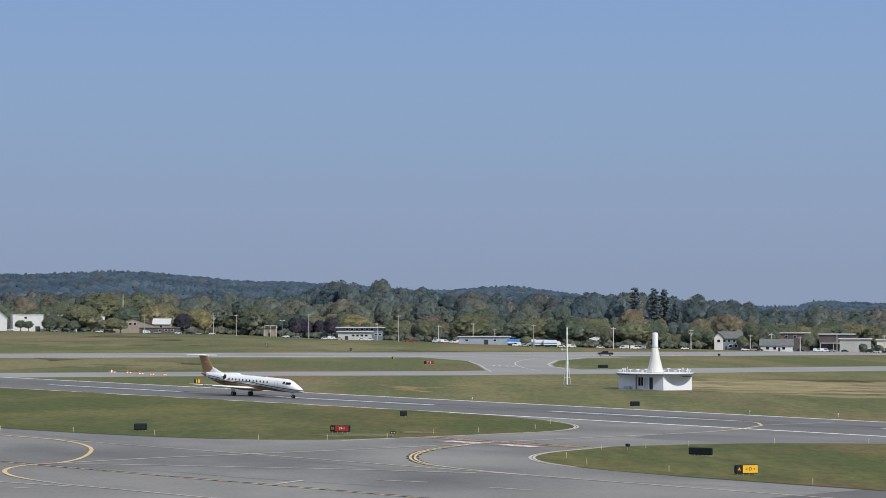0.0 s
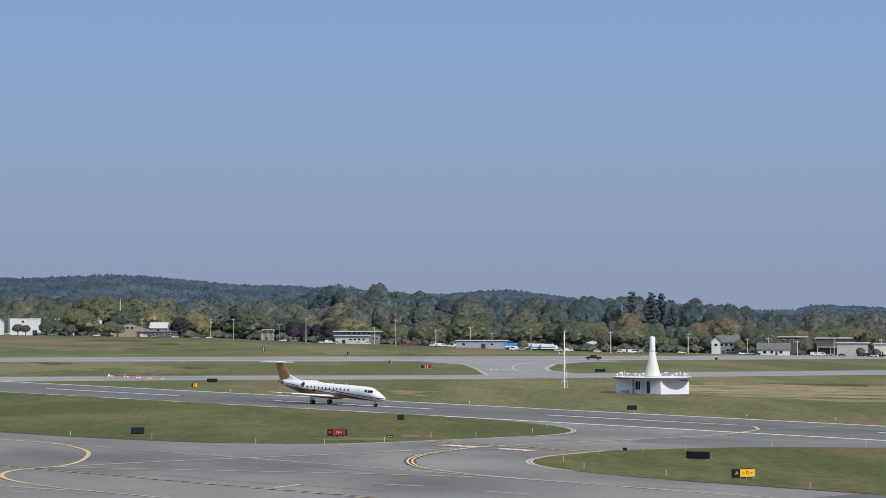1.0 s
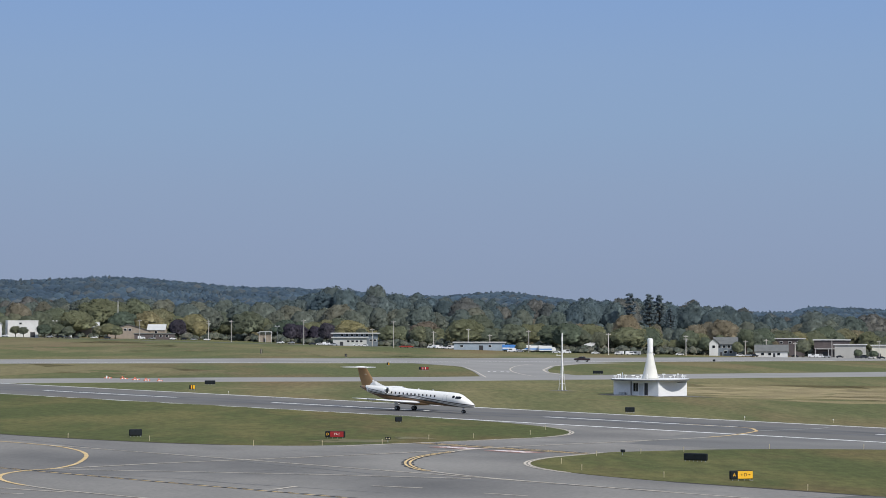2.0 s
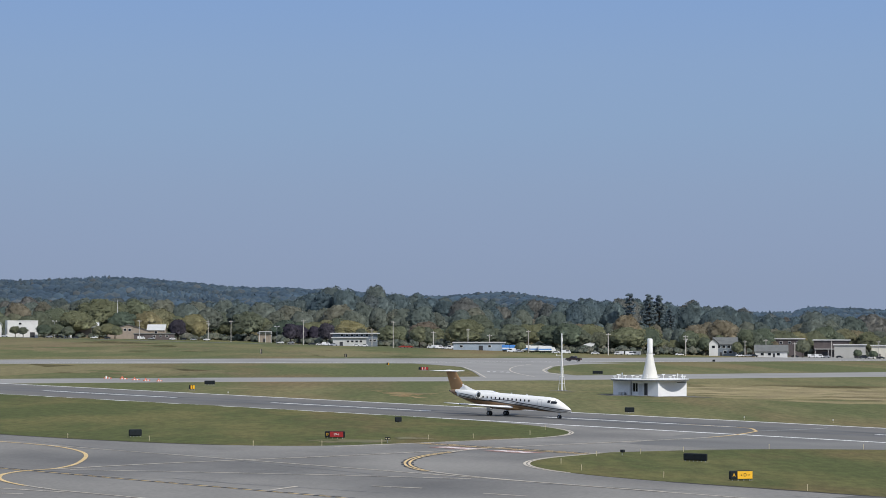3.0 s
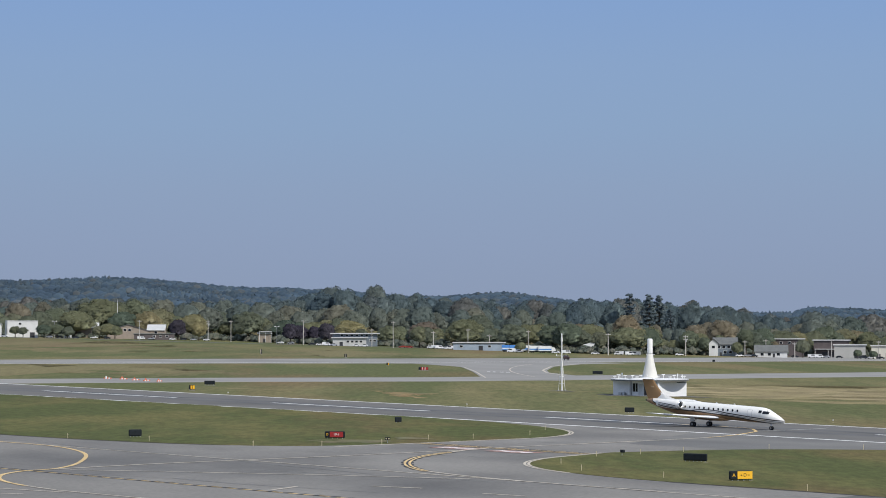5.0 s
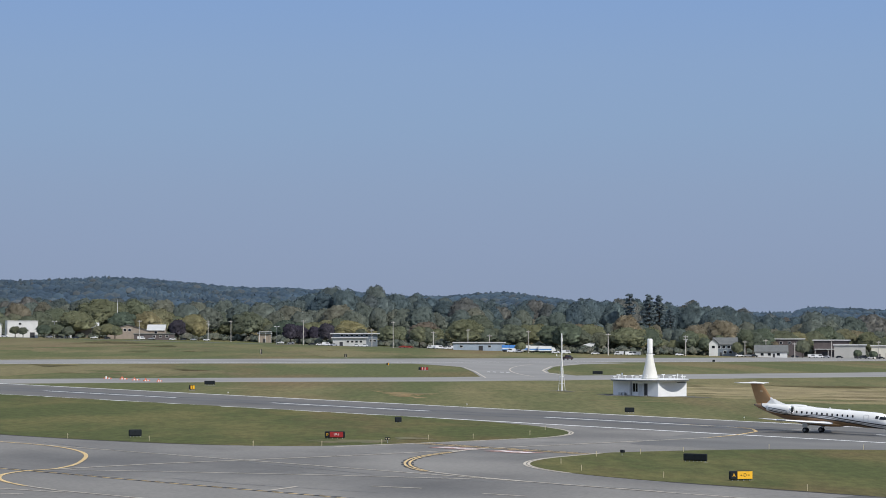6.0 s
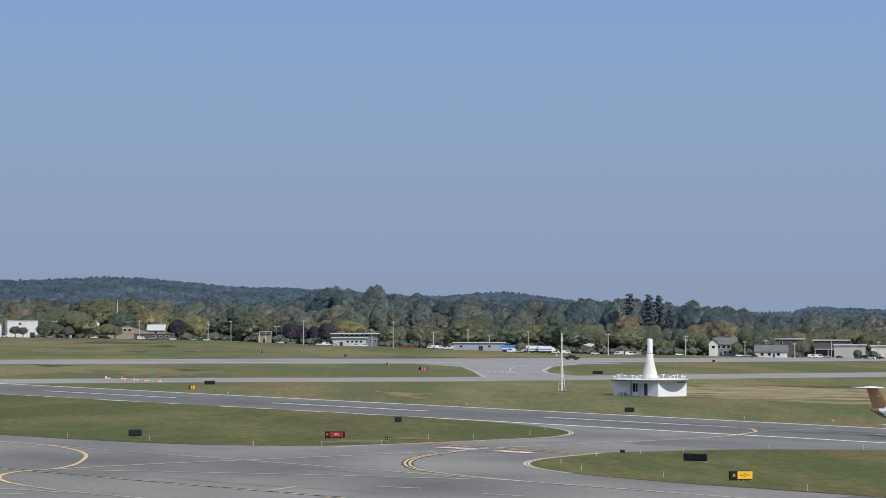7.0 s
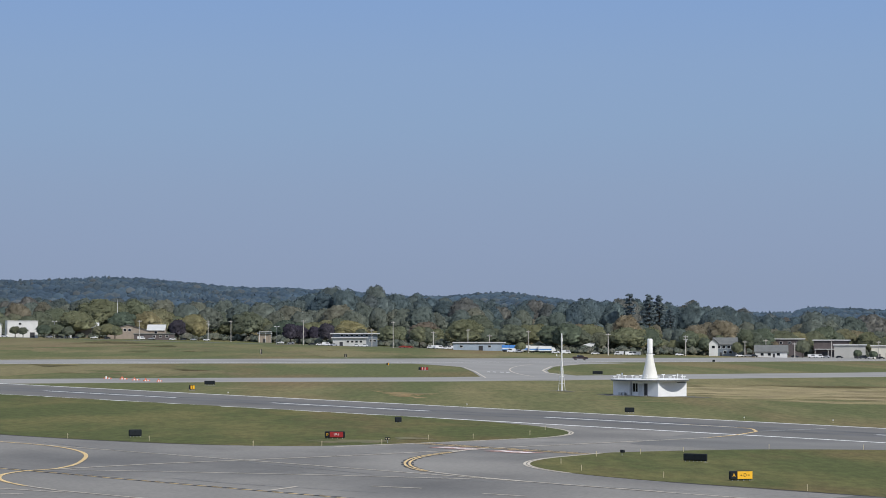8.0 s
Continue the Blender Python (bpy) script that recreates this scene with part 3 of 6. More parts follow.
        part("intake_ring", loft([[(x, sgn * 2.0 + r * math.cos(a), 3.02 + r * math.sin(a)) for a in [2 * math.pi * i / 24 for i in range(25)]] for x, r in ((-2.55, 0.44), (-2.35, 0.47), (-2.33, 0.52), (-2.50, 0.60))], close=False), M_BARE, eng, smooth=True)
        part("fan", add_rod(rod((-2.52, sgn * 2.0, 3.02), (-2.44, sgn * 2.0, 3.02), 0.42, n=20), (-2.44, sgn * 2.0, 3.02), (-2.3, sgn * 2.0, 3.02), 0.13, 0.02, 10), M_BLACK, eng)
        for a0, a1 in ((-0.1, 0.06), (-0.42, -0.34), (-0.95, -0.62)):
            part("nacelle_stripe", loft([[(x, sgn * 2.0 + sgn * (r + d) * math.cos(a + tilt), 3.02 + (r + d) * math.sin(a + tilt)) for a, d in ((a0, 0.012), ((a0 + a1) / 2, 0.014), (a1, 0.012), (a1, -0.02), (a0, -0.02))] for x, r, tilt in ((-2.9, 0.65, -0.3), (-3.4, 0.665, -0.18), (-4.1, 0.67, -0.05), (-5.3, 0.6, 0.12), (-6.2, 0.475, 0.3))]), M_DARK, eng)
        part("pylon", loft([foil(-3.9, 2.6, 2.95, sgn * 0.8, 0.12), foil(-4.0, 2.3, 3.0, sgn * 1.5, 0.12)]), M_JETWHITE, jet)
        # windows, cockpit panes
        for i in range(12):
            x = 7.25 - i * 0.86
            zw = 2.72
            w = bmesh.new()
            y_at = math.sqrt(max(0.0, 1 - ((zw - 2.4) / 1.14) ** 2)) * 1.14
            add_box(w, x - 0.13, sgn * y_at - 0.05, zw - 0.19, x + 0.13, sgn * y_at + 0.025, zw + 0.19, 0.05)
            part("cabin_window", w, M_GLASS, jet)
        for x0, x1, z0, z1 in ((10.92, 11.42, 2.66, 3.05), (11.6, 12.55, 2.58, 2.97)):
            rings = []
            for xx in np.linspace(x0, x1, 5):
                hw, hh, zc = np.interp(xx, [11.3, 12.0, 12.5, 13.1], [1.09, 1.02, 0.94, 0.82]), np.interp(xx, [11.3, 12.0, 12.5, 13.1], [1.11, 1.04, 0.92, 0.77]), np.interp(xx, [11.3, 12.0, 12.5, 13.1], [2.33, 2.24, 2.12, 1.98])
                ring = []
                for k, zz in enumerate((z0, (z0 + z1) / 2, z1)):
                    zz -= max(0, xx - 12.2) * 0.25 * (k / 2)
                    yy = hw * math.sqrt(max(0.02, 1 - ((zz - zc) / hh) ** 2))
                    ring += [(float(xx), sgn * (yy + 0.04), zz)]
                ring += [(p[0], p[1] - sgn * 0.06, p[2]) for p in ring[::-1]]
                rings.append(ring)
            part("cockpit_window", loft(rings), M_GLASS, jet)
        windshield = [(12.75, 0.5, 2.66), (12.75, 0.06, 2.76), (12.1, 0.06, 3.17), (12.1, 0.62, 3.04)]
        bm = bmesh.new()
        vs = [bm.verts.new((x, sgn * y, z + 0.03)) for x, y, z in windshield] + [bm.verts.new((x, sgn * y, z - 0.05)) for x, y, z in windshield]
        bm.faces.new(vs[:4])
        bm.faces.new(vs[7:3:-1])
        for i in range(4):
            bm.faces.new((vs[i], vs[(i + 1) % 4], vs[4 + (i + 1) % 4], vs[4 + i]))
        part("windshield", bm, M_GLASS, jet)
        # tailplane
        rings = [foil(-9.1, 2.1, 6.45, sgn * 0.0, 0.09), foil(-10.3, 1.3, 6.42, sgn * 3.65, 0.08)]
        part("tailplane", loft(rings), M_JETWHITE, jet, "white T-tail stabiliser")
    def skin_y(z):
        return 1.14 * math.sqrt(1 - ((z - 2.37) / 1.14) ** 2)

    for name, xs, z0, z1 in (("door_seam", (9.0, 9.8), 1.8, 3.05), ("exit_hatch_seam", (1.72, 2.22), 2.35, 3.05)):
        for x0 in xs:
            # a thin strip that follows the curve of the hull
            part(name, loft([[(x0, -skin_y(z) - 0.01, z), (x0 + 0.03, -skin_y(z) - 0.01, z), (x0 + 0.03, -skin_y(z) + 0.06, z), (x0, -skin_y(z) + 0.06, z)] for z in np.linspace(z0, z1, 9)]), M_SEAM, jet)
        part(name, box(xs[0], -skin_y(z1) - 0.01, z1 - 0.03, xs[1], -skin_y(z1) + 0.08, z1), M_SEAM, jet)
    # white fillet ahead of the fin
    part("fin_fillet", loft([[(x0, 0, z), ((x0 + x1) / 2, t, z), (x1, t, z), (x1, -t, z), ((x0 + x1) / 2, -t, z)] for x0, x1, z, t in ((-2.4, -8.4, 3.2, 0.24), (-4.0, -8.2, 3.5, 0.2), (-5.4, -7.9, 3.8, 0.17), (-6.2, -7.6, 4.05, 0.14), (-6.8, -7.4, 4.3, 0.08))]), M_JETWHITE, jet)
    # fin
    rows = []
    for xle, ch, z, th in ((-5.2, 4.6, 3.15, 0.06), (-6.5, 3.6, 3.75, 0.08), (-7.5, 2.95, 4.6, 0.09), (-9.05, 2.1, 6.4, 0.09)):
        rows.append([(x, z2 - z, z) for x, _, z2 in foil(xle, ch, z, 0, th)])
    part("fin", loft(rows), M_BRONZE, jet, "bronze tail fin")
    # white sweep up the fin's leading edge
    part("fin_leading_edge", loft([[(x + 0.05, 0, z), (x - 0.25, t, z), (x - w, t + 0.012, z), (x - w, -t - 0.012, z), (x - 0.25, -t, z)] for x, w, z, t in ((-5.9, 1.1, 3.5, 0.17), (-6.7, 0.7, 3.95, 0.15), (-7.42, 0.16, 4.5, 0.07))]), M_JETWHITE, jet)
    part("fin_bullet", loft([[(x, r * math.cos(a), 6.45 + r * math.sin(a)) for a in [2 * math.pi * i / 12 for i in range(12)]] for x, r in ((-8.7, 0.03), (-9.1, 0.15), (-10.4, 0.17), (-11.1, 0.1), (-11.5, 0.03))]), M_JETWHITE, jet, smooth=True)
    part("fin_emblem", prism([(-9.3, -0.165), (-8.9, -0.165), (-8.9, 0.165), (-9.3, 0.165)], 5.2, 5.4), M_EMBLEM, jet)
    part("exhaust_cone", rod((-9.9, 0, 3.18), (-10.35, 0, 3.25), 0.2, 0.1, 12), M_DARK, jet)
    for x0 in (3.0, 6.2, -1.4):
        part("blade_antenna", loft([[(x0, 0.02, 3.45), (x0 - 0.4, 0.02, 3.45), (x0 - 0.4, -0.02, 3.45), (x0, -0.02, 3.45)], [(x0 - 0.2, 0.01, 3.7), (x0 - 0.4, 0.01, 3.7), (x0 - 0.4, -0.01, 3.7), (x0 - 0.2, -0.01, 3.7)]]), M_JETWHITE, jet)
    # jet sheared a little nose-down over its gear to fit the camera's view
    for o in jet.children_recursive:
        for v in o.data.vertices:
            v.co.z -= 0.027 * (v.co.x - 2.0)
    wheels = []
    for sgn in (1, -1):
        gear = part("main_gear", add_rod(add_rod(rod((0, sgn * 2.05, 0.43), (0.15, sgn * 2.15, 1.5), 0.1), (0, sgn * 1.75, 0.43), (0, sgn * 2.35, 0.43), 0.07), (0.0, sgn * 2.05, 0.8), (0.9, sgn * 1.8, 1.4), 0.06), M_BARE, jet, "bare metal main landing gear")
        part("gear_door", box(-0.35, sgn * 2.36, 0.75, 0.4, sgn * 2.4, 1.5, 0.01), M_JETWHITE, gear)
        for q in (-0.24, 0.24):
            wheels.append((wheel_part(jet, "wheel", 0.0, sgn * 2.05 + q, 0.37, 0.22), 0.0, sgn * 2.05 + q, 0.37))
    gear = part("nose_gear", add_rod(add_rod(rod((12.56, 0, 0.31), (12.3, 0, 1.6), 0.08), (12.56, -0.25, 0.31), (12.56, 0.25, 0.31), 0.05), (12.5, 0, 0.8), (11.7, 0, 1.5), 0.05), M_BARE, jet, "bare metal nose gear")
    part("taxi_light", rod((12.7, 0, 0.95), (12.82, 0, 0.95), 0.1, 0.11, 12), M_BARE, gear)
    for q in (-0.17, 0.17):
        wheels.append((wheel_part(jet, "wheel", 12.56, q, 0.28, 0.16), 12.56, q, 0.28))
    return jet, wheels


JET, JET_WHEELS = build_jet()


# ---- the round-roofed beacon house ----
M_CONE = material("cream_white_shell", (0.6, 0.585, 0.53), 0.55, vary=0.05, scale=0.5, fine=6)
M_PALEDOOR = material("pale_door_paint", (0.5, 0.52, 0.54), 0.6, vary=0.08)
M_DOORGREY = material("grey_rim_paint", (0.1, 0.105, 0.11), 0.6, vary=0.1)


def build_beacon():
    cx, cy = 44.6, 566.0
    b = thing("beacon_station", here(cx, cy), "white square beacon building with round flat roof and tall white cone", "building")
    R, wall_h = 8.06, 3.35
    ang = math.atan2(-8.0, 1.1)
    corner = [(R * math.cos(ang + k * math.pi / 2), R * math.sin(ang + k * math.pi / 2)) for k in range(4)]
    names = ["wall", "wall", "wall", "wall"]
    for k in range(4):
        a, c = Vector(corner[k]), Vector(corner[(k + 1) % 4])
        t = (c - a).normalized()
        n_in = Vector((-t.y, t.x))
        L = (c - a).length
        # spans along the wall with openings; the last wall is the shaded porch side
        if k == 3:
            spans = [(0, 4.95, 0, wall_h), (4.95, 6.25, 0, 0.9), (4.95, 6.25, 2.7, wall_h), (6.25, 6.4, 0, wall_h), (6.4, 7.5, 2.6, wall_h), (7.5, 7.75, 0, wall_h), (7.75, 8.75, 2.7, wall_h), (8.75, L, 0, wall_h)]
        else:
            spans = [(0, L, 0, wall_h)]
        bm = bmesh.new()
        for s0, s1, z0, z1 in spans:
            # corners counted so that walls butt
            s0 = max(s0, 0.3)
            p = [a + t * s0, a + t * s1, a + t * s1 + n_in * 0.3, a + t * s0 + n_in * 0.3]
            lo = [bm.verts.new((q.x, q.y, z0 - (0.4 if z0 == 0 else 0))) for q in p]
            hi = [bm.verts.new((q.x, q.y, z1)) for q in p]
            bm.faces.new(lo)
            bm.faces.new(hi)
            for i in range(4):
                bm.faces.new((lo[i], lo[(i + 1) % 4], hi[(i + 1) % 4], hi[i]))
        w = part(names[k], bm, M_PANEL, b)
        if k == 3:
            def slab(s0, s1, d0, d1, z0, z1):
                return prism([((a + t * q + n_in * d).x, (a + t * q + n_in * d).y) for q, d in ((s0, d0), (s1, d0), (s1, d1), (s0, d1))], z0, z1)

            win = part("window", slab(4.95, 6.25, 0.2, 0.24, 0.9, 2.7), M_GLASS, w, "dark porch window")
            part("mullion", slab(5.57, 5.63, 0.14, 0.2, 0.9, 2.7), M_PANEL, win)
            dr = part("door", slab(6.4, 7.5, 0.06, 0.12, -0.3, 2.6), M_PALEDOOR, w, "pale grey metal door")
            part("handle", slab(7.3, 7.38, 0.0, 0.06, 1.0, 1.12), M_STEEL, dr)
            # porch shade in the opening is put into this door's dark colour
            part("door", slab(7.75, 8.75, 0.24, 0.29, -0.3, 2.7), M_DARK, w, "recessed door, its dark colour standing for porch shade")
            part("pilaster", slab(3.95, 4.4, -0.3, -0.004, -0.4, wall_h - 0.2), M_PANEL, w)
            part("downpipe", rod((a + t * 4.65 - n_in * 0.1).to_3d() + Vector((0, 0, -0.3)), (a + t * 4.65 - n_in * 0.1).to_3d() + Vector((0, 0, wall_h - 0.2)), 0.06, n=6), M_DARK, w)
            for s0 in (6.95, 8.25):
                q = a + t * s0 - n_in * 0.5
                part("step", prism([(q.x + dx, q.y + dy) for dx, dy in ((-0.6, -0.4), (0.6, -0.4), (0.6, 0.4), (-0.6, 0.4))], -0.5, 0.12), M_STEEL, w)
            for s0, s1, h in ((1.9, 2.7, 0.75), (2.8, 3.4, 0.75)):
                p = [a + t * s0 - n_in * 0.9, a + t * s1 - n_in * 0.9, a + t * s1 - n_in * 0.2, a + t * s0 - n_in * 0.2]
                part("air_unit", prism([(q.x, q.y) for q in p], -0.5, h), M_STEEL, w, "grey metal air unit against the wall")
        if k == 0:
            p = [a + t * s0 - n_in * d for s0, d in ((L * 0.66, 0.14), (L * 0.97, 0.14), (L * 0.97, 0.004), (L * 0.66, 0.004))]
            part("cable_tray", prism([(q.x, q.y) for q in p], 2.72, 2.86), M_DARK, w)
    disc = bmesh.new()
    add_rod(disc, (0, 0, wall_h + 0.005), (0, 0, wall_h + 0.2), 8.35, n=64)
    roof = part("roof_disc", disc, M_PAINT, b, "round flat white metal roof")
    part("rim_rail", loft([[(r * math.cos(a), r * math.sin(a), z) for r, z in ((8.3, wall_h - 0.14), (8.42, wall_h - 0.14), (8.42, wall_h + 0.13), (8.3, wall_h + 0.13))] for a in [2 * math.pi * i / 64 for i in range(65)]], close=False), M_DOORGREY, roof)
    for i in range(16):
        a = 2 * math.pi * i / 16 + 0.1
        part("bracket", rod((5.8 * math.cos(a), 5.8 * math.sin(a), wall_h - 0.02), (8.3 * math.cos(a), 8.3 * math.sin(a), wall_h - 0.02), 0.05, n=5), M_STEEL, roof)
    z0 = wall_h + 0.2
    part("cone", loft([[(r * math.cos(a), r * math.sin(a), z) for a in [2 * math.pi * i / 40 for i in range(40)]] for r, z in ((1.95, z0), (1.8, z0 + 0.25), (1.62, z0 + 0.8), (0.95, z0 + 3.6), (0.6, z0 + 5.45))]), M_CONE, b, "smooth white cone", smooth=True)
    part("collar", rod((0, 0, z0 + 5.25), (0, 0, z0 + 5.6), 0.52, n=24), M_STEEL, b)
    part("antenna_tube", loft([[(r * math.cos(a), r * math.sin(a), z) for a in [2 * math.pi * i / 28 for i in range(28)]] for r, z in ((0.58, z0 + 5.55), (0.6, z0 + 5.65), (0.6, z0 + 8.45), (0.54, z0 + 8.6), (0.3, z0 + 8.68))]), M_PAINT, b, "white cylindrical antenna tube", smooth=True)
    rng = random.Random(4)
    for i in range(18):
        a = 2 * math.pi * i / 18 + rng.uniform(-0.06, 0.06)
        r = 7.6 if i % 2 else 7.0
        hh = rng.uniform(0.45, 0.85)
        post = part("roof_antenna", rod((r * math.cos(a), r * math.sin(a), z0 - 0.02), (r * math.cos(a), r * math.sin(a), z0 + hh), 0.06, n=6), M_PAINT, roof)
        if i % 3 != 1:
            part("antenna_head", add_box(bmesh.new(), r * math.cos(a) - 0.36, r * math.sin(a) - 0.1, z0 + hh - 0.05, r * math.cos(a) + 0.36, r * math.sin(a) + 0.1, z0 + hh + 0.14, 0.04), M_PAINT, post)
        else:
            part("antenna_head", rod((r * math.cos(a), r * math.sin(a), z0 + hh), (r * math.cos(a), r * math.sin(a), z0 + hh + 0.4), 0.14, 0.1, 8), M_PAINT, post)


build_beacon()


def build_mast(x, y, h):
    m = thing("lattice_mast", here(x, y), "slim white mast on three splayed stay legs", "mast")
    part("pole", rod((0, 0, -0.2), (0, 0, h), 0.19, 0.14, 10), M_PAINT, m)
    for k in range(3):
        a = 2 * math.pi * k / 3 + 0.5
        part("stay_leg", rod((0.9 * math.cos(a), 0.9 * math.sin(a), -0.2), (0.12 * math.cos(a), 0.12 * math.sin(a), h * 0.55), 0.045, n=6), M_PAINT, m)
        part("footing", rod((0.9 * math.cos(a), 0.9 * math.sin(a), -0.4), (0.9 * math.cos(a), 0.9 * math.sin(a), 0.1), 0.22, n=10), M_CONCRETE, m)
    for z in (1.6, 3.2, 5.0):
        r = 0.9 - 0.75 * z / (h * 0.62)
        bm = bmesh.new()
        for k in range(3):
            a, c = 2 * math.pi * k / 3 + 0.5, 2 * math.pi * (k + 1) / 3 + 0.5
            add_rod(bm, (r * math.cos(a), r * math.sin(a), z), (r * math.cos(c), r * math.sin(c), z), 0.03, n=5)
        part("brace", bm, M_PAINT, m)
    arm = part("arm", rod((-1.2, 0, h * 0.62), (0.15, 0, h * 0.62), 0.04, n=6), M_PAINT, m)
    part("sensor", rod((-1.15, 0, h * 0.62), (-1.15, 0, h * 0.62 + 0.35), 0.12, 0.06, 8), M_PAINT, arm)
    part("instrument", rod((0, 0, h - 1.6), (0, 0, h - 0.7), 0.2, 0.2, 10), M_PAINT, m)
    part("beacon_light", rod((0, 0, h), (0, 0, h + 0.3), 0.12, 0.08, 10), M_PAINT, m)


build_mast(26.6, 588.0, 12.6)


# ---- airfield signs ----
def text_mesh(body, size):
    c = bpy.data.curves.new("lettering", "FONT")
    c.body, c.size, c.align_x, c.align_y, c.extrude = body, size, "CENTER", "CENTER", 0.004
    ob = bpy.data.objects.new("lettering", c)
    scene.collection.objects.link(ob)
    me = bpy.data.meshes.new_from_object(ob.evaluated_get(bpy.context.evaluated_depsgraph_get()))
    bpy.data.objects.remove(ob)
    return me


def airfield_sign(x, y, width, height, label, panels=(), turn=0.0, legs=4):
    """A box sign on short legs: a dark cabinet and coloured face panels (from, to, material, text, text material)."""
    s = thing("airfield_sign", here(x, y, facing(x, y) + turn), label, "sign", "airfield signs")
    part("cabinet", box(-width / 2, -0.11, 0.14, width / 2, 0.2, 0.16 + height, 0.13, 3), M_BLACK, s)
    part("base_plate", box(-width / 2, -0.16, -0.08, width / 2, 0.2, 0.015), M_CONCRETE, s)
    for i in range(legs):
        q = -width / 2 + width * (i + 0.5) / legs
        part("leg", rod((q, 0, 0.04), (q, 0, 0.18), 0.04, n=6), M_STEEL, s)
    for a, c, mat, body, ink in panels:
        p = part("face_panel", box(-width / 2 + a, -0.13, 0.22, -width / 2 + c, -0.112, 0.10 + height, 0.004), mat, s)
        if body:
            me = text_mesh(body, height * 0.54)
            me.materials.append(ink)
            t = new("lettering", me)
            t.parent = p
            t.matrix_local = pose(-width / 2 + (a + c) / 2, -0.136, 0.16 + height / 2, 90)
    return s


def arrow(sign_panel, x, z, size, sgn):
    bm = prism([(x - sgn * size, -0.05 * size), (x, -0.05 * size), (x, -0.35 * size), (x + sgn * size * 0.8, 0), (x, 0.35 * size), (x, 0.05 * size), (x - sgn * size, 0.05 * size)], 0, 0.006)
    bmesh.ops.transform(bm, matrix=pose(0, -0.132, z, 90), verts=bm.verts)
    return part("arrow", bm, M_BLACK, sign_panel)


airfield_sign(-36.6, 312.5, 1.6, 0.78, "dark unlit back of an airfield sign on grass", turn=16)
airfield_sign(-13.2, 320.5, 2.5, 0.78, "red runway sign with white numbers and black location panel", turn=-10, panels=[(0.06, 0.62, M_BLACK, "D", M_SIGNYEL), (0.66, 2.3, M_SIGNRED, "19-1", M_WHITE)])
airfield_sign(-6.4, 376.5, 1.05, 0.72, "small dark sign box beside the runway edge", turn=25, legs=2)
airfield_sign(31.6, 445, 1.65, 0.78, "dark back of a runway sign on grass", turn=5)
airfield_sign(-50.3, 566, 2.3, 0.8, "dark sign back beside the runway", turn=-5)
airfield_sign(-50, 523, 1.2, 0.85, "yellow guidance sign with black location panel", [(0.05, 0.3, M_BLACK, "", None), (0.34, 0.58, M_SIGNYEL, "", None), (0.6, 0.7, M_BLACK, "", None), (0.72, 1.15, M_SIGNYEL, "", None)])
airfield_sign(27.3, 284.5, 2.8, 0.78, "long dark back of a guidance sign on grass", turn=-24, legs=6)
sg = airfield_sign(28.4, 250.6, 2.4, 0.84, "yellow taxiway guidance sign with arrows and black panel", turn=24, panels=[(0.12, 0.74, M_BLACK, "A", M_SIGNYEL), (0.8, 2.34, M_SIGNYEL, "D", M_BLACK)])
arrow(sg, 0.02, 0.58, 0.2, -1)
arrow(sg, 0.74, 0.58, 0.2, 1)
airfield_sign(-39.2, 1057, 1.1, 1.2, "black distance sign by the far runway", turn=30, legs=2, panels=[(0.42, 0.58, M_PALE, "", None)])
airfield_sign(-76.3, 1100, 0.9, 1.9, "tall narrow white and black marker box on the far grass", [(0.25, 0.55, M_PALE, "", None)], legs=2)
airfield_sign(122.8, 1191, 1.2, 0.9, "small black sign by the far runway", legs=2)
airfield_sign(-6, 804, 3.0, 0.85, "red runway sign beside the far taxiway", [(0.05, 0.7, M_BLACK, "", None), (0.75, 1.15, M_SIGNRED, "", None), (1.17, 1.3, M_WHITE, "", None), (1.32, 1.9, M_SIGNRED, "", None), (1.92, 2.1, M_WHITE, "", None), (2.12, 2.95, M_SIGNRED, "", None)])
airfield_sign(47.4, 805, 3.1, 0.9, "dark sign back beside the far taxiway", legs=6)
airfield_sign(-18.5, 880, 0.9, 0.8, "small yellow sign by the far taxiway", [(0.5, 0.85, M_SIGNYEL, "", None)], legs=2)


def guard_light(x, y, turn):
    g = thing("guard_light", here(x, y, facing(x, y) + turn), "pair of round runway guard lamps in black housings", "guard light", "guard lights")
    part("stem", rod((0, 0, -0.1), (0, 0, 0.42), 0.04, n=8), M_STEEL, g)
    part("housing", box(-0.32, -0.06, 0.36, 0.32, 0.1, 0.68, 0.04), M_BLACK, g)
    for q in (-0.16, 0.16):
        h = part("lamp_hood", rod((q, 0.05, 0.52), (q, -0.2, 0.52), 0.14, 0.16, 14), M_BLACK, g)
        part("lens", rod((q, -0.19, 0.52), (q, -0.21, 0.52), 0.09, n=14), M_POST, h)


guard_light(-6.6, 313, 0)
guard_light(20.1, 295, 115)


def marker_post(x, y, white=False):
    h = 0.62
    p = thing("edge_marker", here(x, y), "slim pale reflective edge marker post in grass" if not white else "small white runway edge light on a short stem", "marker post", "edge markers")
    part("stake", rod((0, 0, -0.1), (0, 0, h if not white else 0.32), 0.03 if not white else 0.03, n=8), M_POST, p)
    if white:
        part("lamp", loft([[(r * math.cos(a), r * math.sin(a), z) for a in [2 * math.pi * i / 10 for i in range(10)]] for r, z in ((0.07, 0.28), (0.1, 0.33), (0.09, 0.43), (0.04, 0.48))]), M_PAINT, p)
    else:
        part("reflector_band", rod((0, 0, h - 0.2), (0, 0, h - 0.02), 0.042, n=8), M_POST, p)


